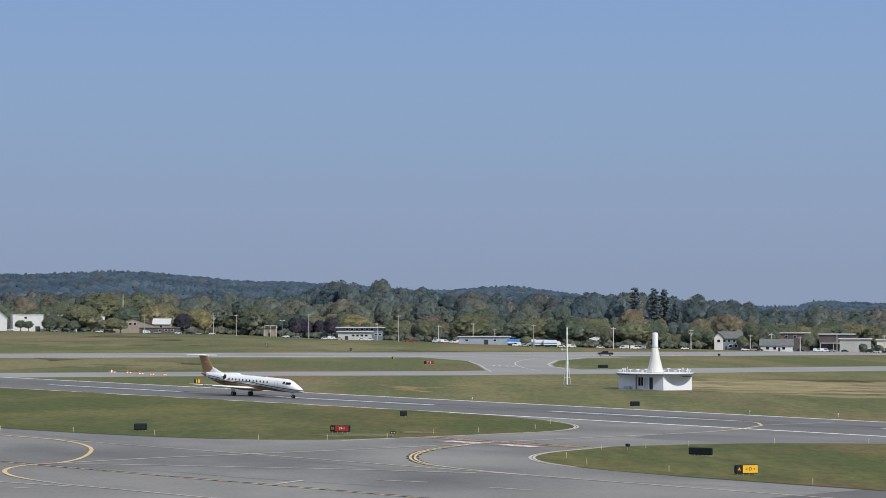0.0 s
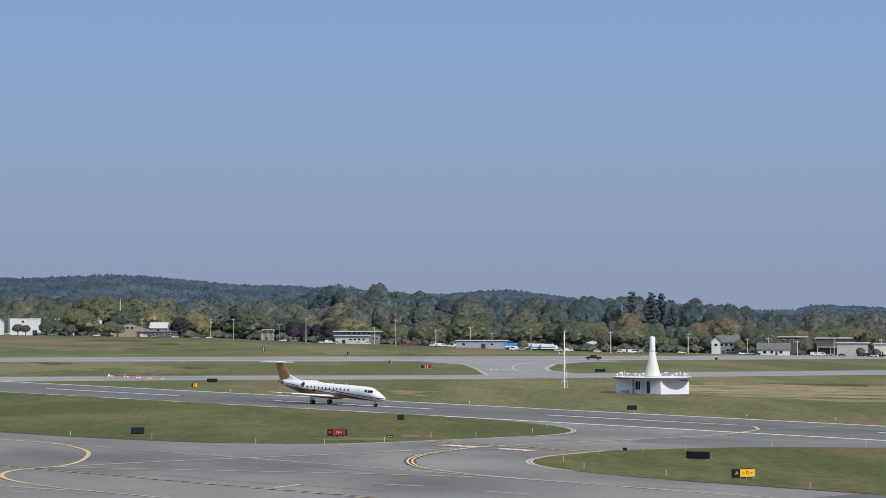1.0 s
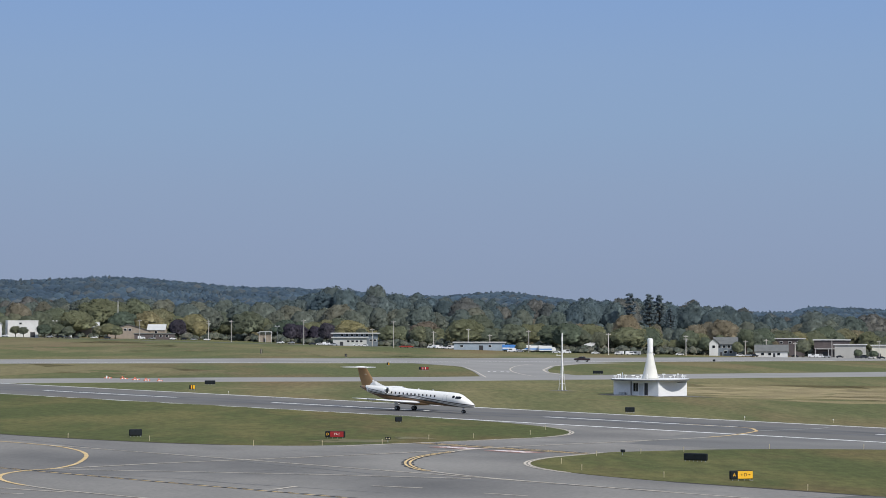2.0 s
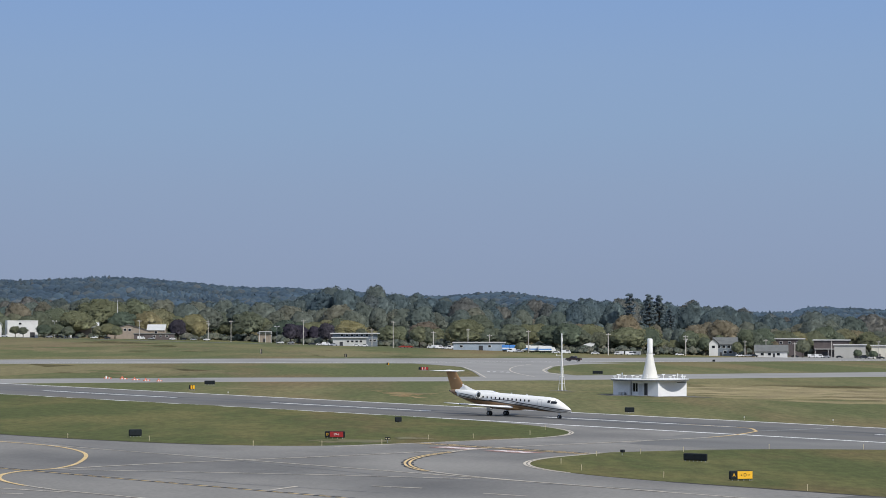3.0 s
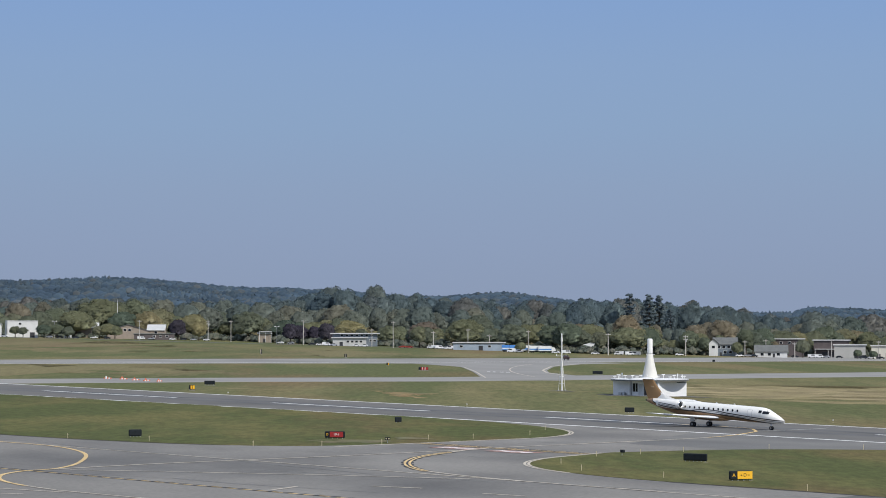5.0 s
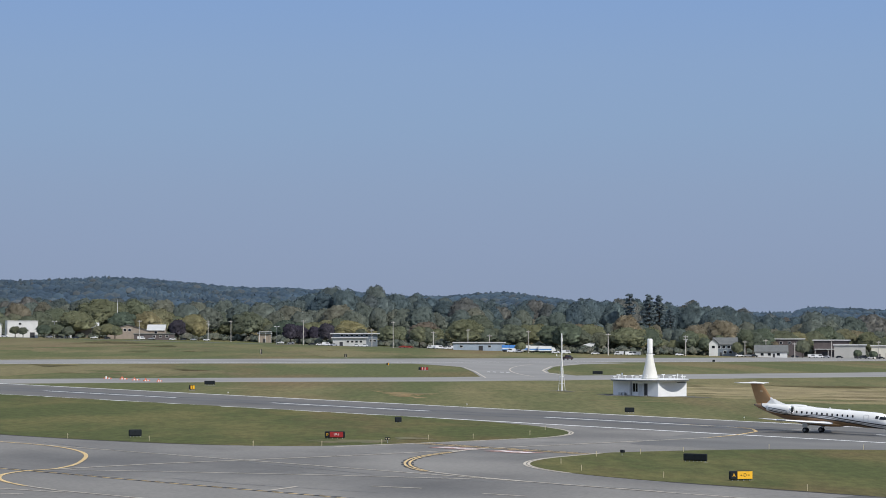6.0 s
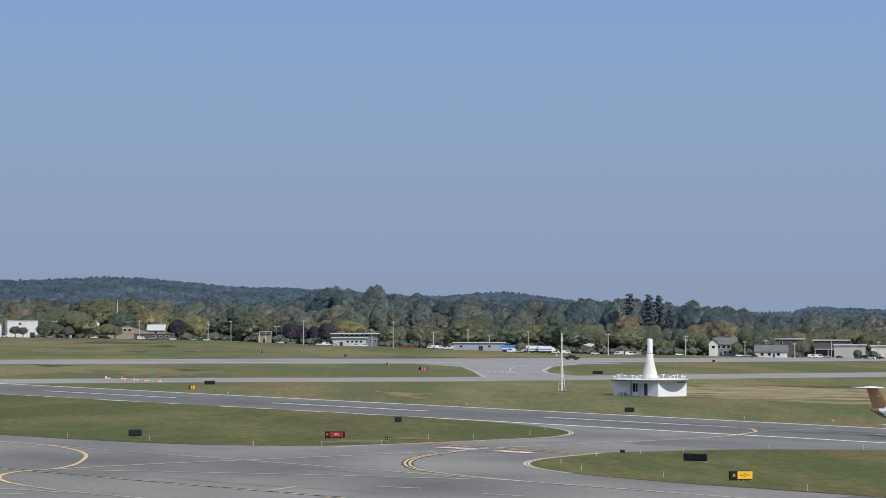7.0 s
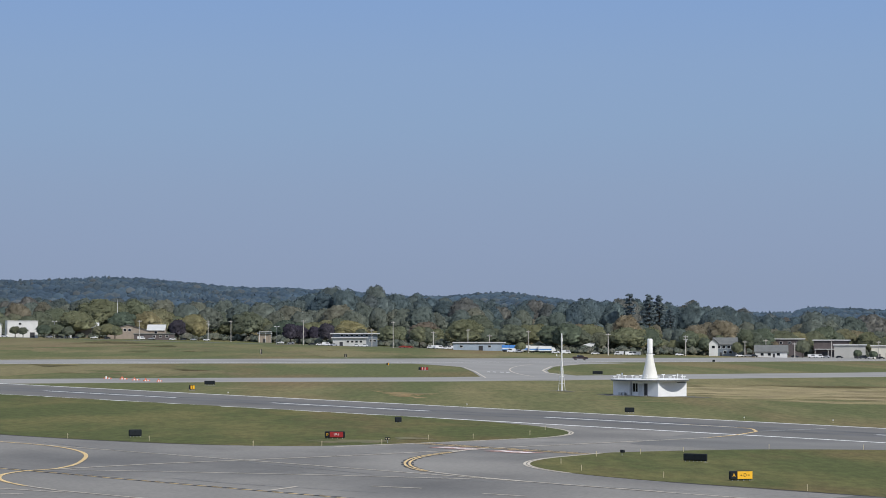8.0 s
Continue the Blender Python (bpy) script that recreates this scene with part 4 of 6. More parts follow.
for x, y in ((-43.6, 305.3), (-33.9, 303.2), (-21.5, 297.6), (-13.9, 301.5), (-7.2, 309.2), (-1.8, 324), (3.8, 330.5), (11.4, 344.6), (14.1, 362.5), (12.3, 274), (13.8, 262), (17, 291.5), (22.5, 299.4), (21.2, 252.6), (28.1, 307.2), (39.7, 320), (32.9, 237.4), (-52, 305), (52, 325)):
    marker_post(x, y)
for x, y in ((48.7, 424.7), (62.5, 421), (-41, 500.9), (4.2, 461), (-95, 545)):
    marker_post(x, y, True)


def barricade(x, y, turn):
    b = thing("low_barricade", here(x, y, turn), "low red and white aircraft barricade with flasher on the taxiway", "barricade", "barricades")
    for i in range(5):
        part("block", box(-0.9 + 0.36 * i, -0.1, 0.0, -0.55 + 0.36 * i, 0.1, 0.24, 0.02), M_ORANGE if i % 2 == 0 else M_PAINT, b)
    part("flasher", rod((0.0, 0, 0.23), (0.0, 0, 0.42), 0.08, 0.07, 8), M_ORANGE, b)
    part("flag_board", box(-0.5, -0.02, 0.22, -0.15, 0.02, 0.62, 0.01), M_ORANGE if turn > 15 else M_PAINT, b)


for i, (x, y) in enumerate(((-77, 603), (-73, 600), (-69.5, 594), (-66.6, 590), (-63.5, 588))):
    barricade(x, y, 10 + 12 * i)


# ---- pickup truck ----
M_TAIL = material("tail_lamp_red", (0.14, 0.015, 0.015), 0.3, vary=0.05)


def build_truck():
    t = thing("pickup_truck", Matrix(), "dark maroon crew-cab pickup truck turning on the far runway", "truck")
    paint = material("truck_paint", (0.04, 0.024, 0.024), 0.25, 0.3, vary=0.05, spec=0.7)
    body = [(2.85, 0.55), (2.9, 0.95), (2.75, 1.1), (1.45, 1.22), (1.4, 1.24), (-2.75, 1.22), (-2.85, 1.15), (-2.85, 0.55)]
    bm = loft([[(x, y, z) for x, z in body] for y in (-0.97, 0.97)])
    es = [e for e in bm.edges if abs(e.verts[0].co.y - e.verts[1].co.y) < 0.01]
    bmesh.ops.bevel(bm, geom=es, offset=0.06, segments=2, affect="EDGES")
    part("body", bm, paint, t)
    cab = [(1.5, 1.2), (0.75, 1.85), (-0.95, 1.88), (-1.15, 1.2)]
    part("cab", loft([[(x, y * (0.95 if z < 1.5 else 0.8), z) for x, z in cab] for y in (-0.95, 0.95)]), paint, t)
    for sgn in (1, -1):
        for x0, x1 in ((0.1, 1.0), (-0.9, 0.0)):
            part("side_window", loft([[(x, sgn * (0.93 - (z - 1.25) * 0.22), z) for x, z in ((x0, 1.27), (x1, 1.27), (x1 - (0.35 if x1 > 0.5 else 0), 1.75), (x0, 1.75))], [(x, sgn * (0.85 - (z - 1.25) * 0.22), z) for x, z in ((x0, 1.27), (x1, 1.27), (x1 - (0.35 if x1 > 0.5 else 0), 1.75), (x0, 1.75))]]), M_GLASS, t)
        part("headlight", box(2.84, sgn * 0.6 - 0.2, 0.8, 2.92, sgn * 0.6 + 0.2, 1.0, 0.02), M_PAINT, t)
        part("tail_light", box(-2.88, sgn * 0.82 - 0.08, 0.8, -2.83, sgn * 0.82 + 0.08, 1.15, 0.01), M_TAIL, t)
        for x in (1.85, -1.75):
            wheel_part(t, "wheel", x, sgn * 0.85, 0.4, 0.26)
    part("windscreen", loft([[(1.44, y, 1.27) for y in (-0.8, 0.8)] + [(0.82, y, 1.8) for y in (0.68, -0.68)], [(1.5, y, 1.29) for y in (-0.8, 0.8)] + [(0.88, y, 1.82) for y in (0.68, -0.68)]]), M_GLASS, t)
    part("bumper", box(2.86, -0.9, 0.45, 3.0, 0.9, 0.7, 0.04), M_BARE, t)
    part("light_bar", box(-0.25, -0.5, 1.87, 0.0, 0.5, 1.98, 0.03), M_STEEL, t, "slim roof light bar")
    part("cargo_bed", box(-2.7, -0.8, 1.2, -1.25, 0.8, 1.3, 0.02), M_BLACK, t)
    # everything scaled up a little to match its size in the camera's view
    for o in t.children_recursive:
        o.data.transform(Matrix.Scale(1.14, 4))
        o.location = Vector(o.location) * 1.14
    return t


TRUCK = build_truck()


# ---- the far side: road, houses, poles, parked cars ----
def spot(b, y):
    """A place at distance y, b thousandths of it to the side."""
    return b / 1000 * y, y


M_SIDING = material("pale_siding", (0.62, 0.62, 0.6), 0.7, vary=0.06, scale=0.3, fine=2)
M_TAN = material("tan_brick", (0.3, 0.25, 0.2), 0.85, vary=0.12, scale=0.4, fine=3)
M_BROWN = material("brown_siding", (0.1, 0.082, 0.08), 0.8, vary=0.12, scale=0.3, fine=3)
M_BEIGE = material("beige_metal_siding", (0.42, 0.41, 0.38), 0.6, vary=0.06, scale=0.2, fine=2)
M_CREAM = material("cream_metal_siding", (0.62, 0.59, 0.5), 0.6, vary=0.06, scale=0.2, fine=2)
M_SHINGLE = material("grey_shingles", (0.13, 0.135, 0.13), 0.9, vary=0.12, scale=0.5, fine=4)
M_ROOFPALE = material("pale_roofing", (0.5, 0.5, 0.48), 0.6, vary=0.08, scale=0.2, fine=2)
M_BLUEGREY = material("blue_grey_panel", (0.3, 0.36, 0.42), 0.5, vary=0.1, scale=0.3, fine=2)
M_SLATE = material("slate_blue_wall", (0.16, 0.19, 0.225), 0.6, vary=0.1, scale=0.3, fine=2)
M_BLUE = material("blue_paint", (0.08, 0.25, 0.6), 0.4, vary=0.06)


def windows_on(parent, spots, y, w, h, frame_mat=None):
    """Framed windows set on a front wall."""
    for x, z in spots:
        f = part("window", box(x - w / 2, y - 0.06, z - h / 2, x + w / 2, y + 0.02, z + h / 2, 0.02), frame_mat or M_PAINT, parent)
        part("pane", box(x - w / 2 + 0.12, y - 0.09, z - h / 2 + 0.12, x + w / 2 - 0.12, y - 0.055, z + h / 2 - 0.12), M_GLASS, f)


def gable_house(b, y, w, d, eave, ridge, wall_mat, roof_mat, label, along=True, turn=0.0, wins=(), door=None, chimney=False):
    """A house with a pitched roof; along: the ridge runs across the view."""
    x, y = spot(b, y)
    h = thing("house", here(x, y, facing(x, y) + turn), label, "house", "roadside buildings")
    if along:
        ring = [(-d / 2, 0), (d / 2, 0), (d / 2, eave), (0, ridge - 0.15), (-d / 2, eave)]
        walls = loft([[(s, q, z - (0.8 if z == 0 else 0)) for q, z in ring] for s in (-w / 2, w / 2)])
        roof = loft([[(s, q, z) for q, z in ((-d / 2 - 0.6, eave - 0.25), (0, ridge), (d / 2 + 0.6, eave - 0.25), (d / 2 + 0.6, eave - 0.0), (0, ridge + 0.3), (-d / 2 - 0.6, eave))] for s in (-w / 2 - 0.6, w / 2 + 0.6)])
    else:
        ring = [(-w / 2, 0), (w / 2, 0), (w / 2, eave), (0, ridge - 0.15), (-w / 2, eave)]
        walls = loft([[(q, s, z - (0.8 if z == 0 else 0)) for q, z in ring] for s in (-d / 2, d / 2)])
        roof = loft([[(q, s, z) for q, z in ((-w / 2 - 0.6, eave - 0.25), (0, ridge), (w / 2 + 0.6, eave - 0.25), (w / 2 + 0.6, eave), (0, ridge + 0.3), (-w / 2 - 0.6, eave))] for s in (-d / 2 - 0.6, d / 2 + 0.6)])
    wl = part("wall", walls, wall_mat, h)
    r = part("roof", roof, roof_mat, h)
    windows_on(wl, wins, -d / 2, 1.9, 1.7)
    if door:
        part("door", box(door - 0.6, -d / 2 - 0.06, 0, door + 0.6, -d / 2 + 0.02, 2.1, 0.02), M_DARK, wl)
    if chimney:
        part("chimney", box(w * 0.2 - 0.5, 0.6, ridge - 1.0, w * 0.2 + 0.5, 1.6, ridge + 1.2, 0.04), M_TAN, r)
    return h


def flat_building(b, y, w, d, height, wall_mat, roof_mat, label, turn=0.0, over=0.8, wins=(), doors=(), canopy=None, name="building"):
    x, y = spot(b, y)
    h = thing(name, here(x, y, facing(x, y) + turn), label, "building", "roadside buildings")
    wl = part("wall", box(-w / 2, -d / 2, -0.8, w / 2, d / 2, height - 0.6), wall_mat, h)
    part("roof", box(-w / 2 - over, -d / 2 - over, height - 0.6, w / 2 + over, d / 2 + over, height, 0.08), roof_mat, h)
    windows_on(wl, wins, -d / 2, 1.8, 1.4)
    for q, dw, dh in doors:
        part("door", box(q - dw / 2, -d / 2 - 0.07, -0.2, q + dw / 2, -d / 2 + 0.02, dh, 0.02), M_DARK, wl)
    if canopy:
        q0, q1, z, reach = canopy
        c = part("canopy", box(q0, -d / 2 - reach, z, q1, -d / 2 + 0.05, z + 0.4, 0.05), roof_mat, h)
        for q in (q0 + 0.3, (q0 + q1) / 2, q1 - 0.3):
            part("canopy_post", rod((q, -d / 2 - reach + 0.3, -0.6), (q, -d / 2 - reach + 0.3, z + 0.05), 0.12, n=8), M_PAINT, c)
    return h


flat_building(-160.6, 1652, 19, 14, 10.4, M_SIDING, M_SIDING, "tall plain white hall among trees", wins=((-1.6, 8.4),), over=0.12, doors=((6, 3, 3),), turn=6)
gable_house(-171, 1640, 9, 16, 7.5, 12.0, M_SIDING, M_ROOFPALE, "tall white gable-fronted building beside trees", along=False)
gable_house(-120, 1712, 27, 20, 5.2, 9.2, M_TAN, M_SHINGLE, "low tan brick building with wide gable front", along=False, wins=((-5, 5.6), (-2, 5.8), (1, 5.8)))
gable_house(-109, 1722, 11, 14, 6.0, 9.4, M_TAN, M_ROOFPALE, "brick wing with pale pitched roof", turn=-6, wins=((0, 4.5),))
flat_building(-110, 1694, 26, 8, 4.0, M_BROWN, M_SHINGLE, "low dark brown annex along the brick building", over=0.4, doors=((-8, 2.5, 2.6),), wins=((0, 2.2), (4, 2.2), (8, 2.2)))
gable_house(-136, 1730, 16, 12, 6.5, 9.5, M_TAN, M_ROOFPALE, "pale-roofed building half hidden behind trees")
flat_building(-68, 1680, 8, 6, 6.2, M_TAN, M_ROOFPALE, "small brick kiosk under a white canopy frame", canopy=(-3.5, 4.5, 6.6, 2), doors=((0, 1.6, 2.4),))
flat_building(-33.5, 1592, 27, 16, 7.7, M_SLATE, M_ROOFPALE, "two-level office with pale flat roofs and blue-grey walls", wins=((-8, 6.3), (-5, 6.3), (-2, 6.3), (1, 6.3), (4, 6.3), (7, 6.3), (10, 6.3), (9.5, 3.2), (11.8, 3.2)), over=1.5)
flat_building(-35.6, 1575, 20, 10, 5.2, M_ROOFPALE, M_ROOFPALE, "pale grey single-storey office front with dark windows", wins=((-1, 2.6), (1.6, 2.6), (4.2, 2.6), (6.8, 2.6)), doors=((-5, 2, 2.4),), over=1.2)
flat_building(13.7, 1490, 29, 8, 4.6, M_BLUEGREY, M_ROOFPALE, "long low building with white roof edge and grey-blue wall", wins=((-10, 2.2), (6, 2.2)), doors=((1, 2.4, 2.6),), over=0.7)
gable_house(57, 1470, 9, 8, 3.6, 5.8, M_SIDING, M_ROOFPALE, "small pale-roofed shed behind roadside shrubs")
gable_house(103, 1482, 5, 9, 7.0, 9.6, M_SIDING, M_SHINGLE, "white gable end of a two-storey house", along=False, wins=((0, 5),))
gable_house(107.5, 1488, 13, 9, 6.6, 10.2, M_SLATE, M_SHINGLE, "two-storey house with dark roof and white windows", wins=((-3.5, 5.2), (-0.8, 5.2), (2, 5.2), (4.6, 5.2), (0, 2.2), (3, 2.2)), door=-2.5)
gable_house(125, 1480, 18, 10, 3.2, 6.6, M_SIDING, M_SHINGLE, "single-storey white house with grey shingle roof", wins=((-5, 1.7), (-1, 1.7), (4, 1.7)), door=1.5, chimney=False)
flat_building(132, 1560, 17, 10, 10.6, M_BROWN, M_ROOFPALE, "tan building with flat white roof behind a house", wins=((-5, 8), (0, 8), (5, 8)))
flat_building(148, 1570, 21, 14, 10.4, M_BROWN, M_ROOFPALE, "dark brown building with pale flat roof and porch", canopy=(-10, 6, 4.6, 2.5), doors=((-4, 3, 3), (2, 3, 3)))
flat_building(155, 1536, 18, 12, 8.0, M_BEIGE, M_ROOFPALE, "beige metal warehouse with pale roof edge", doors=((4, 3, 3.2),))
flat_building(168.5, 1540, 16, 14, 8.0, M_CREAM, M_ROOFPALE, "cream metal warehouse beside the beige one", doors=((-4, 2.5, 3.0), (2, 3.5, 3.5)))
flat_building(182, 1560, 18, 14, 7.5, M_BEIGE, M_ROOFPALE, "beige metal warehouse at the end of the row", doors=((-4, 2.5, 3.0),))


def utility_pole(b, y, h, arms=1):
    x, y = spot(b, y)
    p = thing("utility_pole", here(x, y, facing(x, y) + 10), "weathered wooden utility pole with crossarm by the road", "pole", "utility poles")
    part("pole", rod((0, 0, -0.5), (0, 0, h), 0.26, 0.19, 8), M_POLE, p)
    for k in range(arms):
        a = part("crossarm", box(-1.3, -0.09, h - 0.9 - 1.4 * k, 1.3, 0.09, h - 0.68 - 1.4 * k, 0.02), M_POLE, p)
        for q in (-1.1, -0.5, 0.5, 1.1):
            part("insulator", rod((q, 0, h - 0.7 - 1.4 * k), (q, 0, h - 0.42 - 1.4 * k), 0.07, n=6), M_PAINT, a)
    if arms > 1:
        part("transformer", rod((0.35, -0.1, h - 3.6), (0.35, -0.1, h - 2.4), 0.3, n=10), M_STEEL, p)
    return Vector((x, y, land(x, y) + h - 0.5))


def flood_light(b, y, h):
    x, y = spot(b, y)
    p = thing("flood_light", here(x, y, facing(x, y)), "slim pole with two white flood lamps", "lamp", "flood lights")
    part("pole", rod((0, 0, -0.4), (0, 0, h), 0.14, 0.09, 8), M_STEEL, p)
    arm = part("arm", box(-1.3, -0.05, h - 0.15, 1.3, 0.05, h, 0.01), M_STEEL, p)
    for q in (-1.1, 1.1):
        part("lamp_head", box(q - 0.5, -0.35, h - 0.25, q + 0.5, 0.3, h + 0.25, 0.08), M_PAINT, arm)


flood_light(-148, 1660, 10.5)
flood_light(-63.3, 1640, 10.5)
x, y = spot(-124, 1742)
mast = thing("radio_mast", here(x, y), "thin tall white radio mast rising from the trees", "mast")
part("pole", rod((0, 0, -0.5), (0, 0, 24.2), 0.26, 0.16, 8), M_PAINT, mast)
part("tip", rod((0, 0, 24.1), (0, 0, 25.6), 0.05, n=6), M_PAINT, mast)
tips = []
for b, y, h, arms in ((-172, 1640, 11, 1), (-115.7, 1665, 12.5, 1), (-89.5, 1690, 13, 2), (-80.8, 1650, 13.5, 1), (-53.2, 1561, 15, 1), (-27.1, 1570, 10.5, 1), (-19, 1512, 15.5, 1), (-3.7, 1535, 10, 1), (9.5, 1500, 12, 1), (17.7, 1490, 9, 1), (32.5, 1420, 12, 1), (62.9, 1385, 11.6, 1), (92.4, 1446, 11.2, 2), (115, 1470, 9, 1), (123, 1500, 10, 1), (134, 1480, 8.5, 1), (148, 1500, 11, 1), (166, 1530, 10.5, 1)):
    tips.append(utility_pole(b, y, h, arms))
for a, c in zip(tips, tips[1:]):
    cu = bpy.data.curves.new("cable", "CURVE")
    cu.dimensions, cu.bevel_depth, cu.bevel_resolution = "3D", 0.025, 1
    for off in (-0.5, 0.5):
        sp = cu.splines.new("POLY")
        sp.points.add(8)
        for i in range(9):
            t = i / 8
            q = a.lerp(c, t)
            sp.points[i].co = (q.x + off * 0.2, q.y + off, q.z - 4 * 0.8 * t * (1 - t), 1)
    cu.materials.append(M_DARK)
    tagged(new("power_cable", cu), "dark sagging power cables strung between poles", "cable", "power cables")


def car(x, y, turn, paint, van, label):
    c = thing("parked_car", here(x, y, turn), label, "car", "parked cars")
    if van:
        prof = [(-2.4, 0.35), (2.4, 0.35), (2.45, 1.0), (1.9, 1.2), (1.5, 2.0), (-2.4, 2.05)]
        glass = [(1.3, 1.25), (1.75, 1.25), (1.35, 1.85), (-0.3, 1.85), (-0.3, 1.25)]
    else:
        prof = [(-2.2, 0.35), (2.2, 0.35), (2.25, 0.75), (1.2, 0.92), (0.55, 1.45), (-0.9, 1.48), (-1.6, 1.0), (-2.2, 0.95)]
        glass = [(1.0, 0.97), (0.5, 1.38), (-0.85, 1.4), (-1.4, 1.0)]
    bm = loft([[(a, q, z) for a, z in prof] for q in (-0.88, 0.88)])
    bmesh.ops.bevel(bm, geom=[e for e in bm.edges if abs(e.verts[0].co.y - e.verts[1].co.y) < 0.01], offset=0.08, segments=2, affect="EDGES")
    part("body", bm, paint, c)
    for sgn in (1, -1):
        part("side_window", loft([[(a, sgn * q, z) for a, z in glass] for q in (0.84, 0.895)]), M_GLASS, c)
        for a in (1.35, -1.35):
            part("wheel", rod((a, sgn * 0.72, 0.33), (a, sgn * 0.92, 0.33), 0.33, n=14), M_TYRE, c)
    return c


M_CARS = [material("car_white", (0.75, 0.75, 0.75), 0.3, vary=0.02), material("car_silver", (0.45, 0.46, 0.48), 0.3, 0.4, vary=0.03), material("car_dark", (0.03, 0.035, 0.045), 0.25, vary=0.05), material("car_red", (0.35, 0.05, 0.03), 0.3, vary=0.05)]
KIND = [("white parked car beside the road", 0), ("silver parked car beside the road", 1), ("dark parked car beside the road", 2), ("red parked car beside the road", 3)]
rng = random.Random(11)
first = {}
for b, y, k, van in ((-167, 1628, 0, 0), (-150, 1640, 1, 0), (-146, 1640, 2, 0), (-143, 1645, 0, 1), (-140, 1640, 2, 0), (-133, 1660, 0, 0), (-128, 1660, 2, 0), (-115, 1685, 0, 1), (-111, 1690, 1, 0), (-103, 1690, 0, 0), (-99, 1690, 2, 0), (-95, 1690, 1, 0), (-90, 1690, 0, 0), (-62, 1600, 0, 0), (-58, 1600, 1, 0),
                     (-50, 1560, 2, 0), (-47, 1556, 0, 0), (-44.5, 1556, 0, 1), (-41.5, 1556, 1, 0), (-33, 1550, 0, 0), (-30, 1550, 0, 0), (-15.5, 1515, 3, 0), (-12.8, 1515, 3, 0), (-4.5, 1520, 0, 1), (-1.5, 1518, 0, 1), (1, 1510, 0, 0), (2.8, 1500, 0, 1), (26, 1410, 0, 1), (29, 1410, 1, 0),
                     (43, 1400, 0, 0), (47, 1400, 0, 1), (58, 1400, 0, 0), (67, 1400, 0, 1), (71, 1400, 0, 1), (73.5, 1405, 1, 1), (79, 1410, 0, 0), (90, 1440, 0, 0), (113, 1460, 0, 0), (116, 1462, 1, 0), (118.5, 1465, 2, 0), (134, 1490, 2, 0), (140.5, 1500, 0, 1), (143.3, 1500, 0, 1), (146, 1505, 1, 0), (151, 1510, 2, 0), (160, 1518, 2, 1), (163, 1518, 0, 0), (167, 1520, 2, 0)):
    x, y = spot(b, y)
    turn = facing(x, y) + rng.choice((0, 180, 12, 168))
    if (k, van) not in first:
        first[k, van] = car(x, y, turn, M_CARS[k], van, KIND[k][0].replace("car", "van") if van else KIND[k][0])
    else:
        copy_thing(first[k, van], here(x, y, turn))


def lorry(b, y, label, blue_box):
    x, y = spot(b, y)
    t = thing("lorry", here(x, y, facing(x, y) + 4), label, "truck", "parked lorries")
    part("cargo_box", box(-4.6, -1.25, 1.0, 2.6, 1.25, 3.7, 0.05), M_BLUE if blue_box else M_PAINT, t)
    part("stripe", box(-4.5, -1.27, 1.5, 2.5, -1.25, 2.2), M_PAINT if blue_box else M_BLUE, t)
    part("cab", loft([[(a, q, z) for a, z in ((2.8, 0.6), (4.8, 0.6), (4.85, 1.7), (4.3, 2.9), (2.8, 3.0))] for q in (-1.2, 1.2)]), M_PAINT, t)
    part("windscreen", box(4.35, -1.0, 1.8, 4.7, 1.0, 2.6, 0.05), M_GLASS, t)
    part("chassis", box(-4.5, -0.5, 0.6, 4.5, 0.5, 1.0), M_DARK, t)
    for a in (-3.4, -2.2, 3.7):
        for sgn in (1, -1):
            part("wheel", rod((a, sgn * 0.85, 0.5), (a, sgn * 1.2, 0.5), 0.5, n=14), M_TYRE, t)


for b, y, lab, bl in ((25.6, 1440, "blue box lorry with white stripe beside the road", True), (28.5, 1435, "blue and white lorry parked beside the road", True), (31.5, 1432, "white lorry with blue stripe by the road", False), (36, 1430, "white lorry with blue stripe by the road", False), (39.5, 1428, "white lorry with blue stripe by the road", False)):
    lorry(b, y, lab, bl)


def strip_world(name, pts, width, mat, label, category, up=0.02):
    P = [Vector(p) for p in pts]
    verts, faces = [], []
    for i, p in enumerate(P):
        t = (P[min(i + 1, len(P) - 1)] - P[max(i - 1, 0)]).normalized()
        n = Vector((-t.y, t.x)) * width / 2
        for q in (p - n, p + n):
            verts.append((q.x, q.y, land(q.x, q.y) + up))
    for i in range(len(P) - 1):
        faces.append((2 * i, 2 * i + 1, 2 * i + 3, 2 * i + 2))
    return tagged(new(name, mesh_of(name, verts, faces, mat)), label, category, kind="structure")


strip_world("road", bend((-600, 1640), (-300, 1640), (-120, 1700), (0, 1400), (150, 1440), (330, 1640), (600, 1800), n=40), 14, M_ROAD, "dark asphalt public road along the airfield edge", "road")


# ---- dry and worn grass ----
def dry_patch(x0, y0, rx, ry, mat, seed, label, up=-0.055):
    rng = random.Random(seed)
    pts = []
    for i in range(48):
        a = 2 * math.pi * i / 48
        k = 1 + 0.28 * math.sin(3 * a + seed) + 0.22 * math.sin(7 * a + 2 * seed) + rng.uniform(-0.2, 0.2)
        pts.append((x0 + rx * k * math.cos(a), y0 + ry * k * math.sin(a)))
    bm = bmesh.new()
    bm.faces.new([bm.verts.new((x, y, land(x, y) + up + 0.004 * (seed % 9))) for x, y in pts])
    bmesh.ops.triangulate(bm, faces=bm.faces[:])
    return tagged(part("grass_patch", bm, mat), label, "grass", kind="structure")


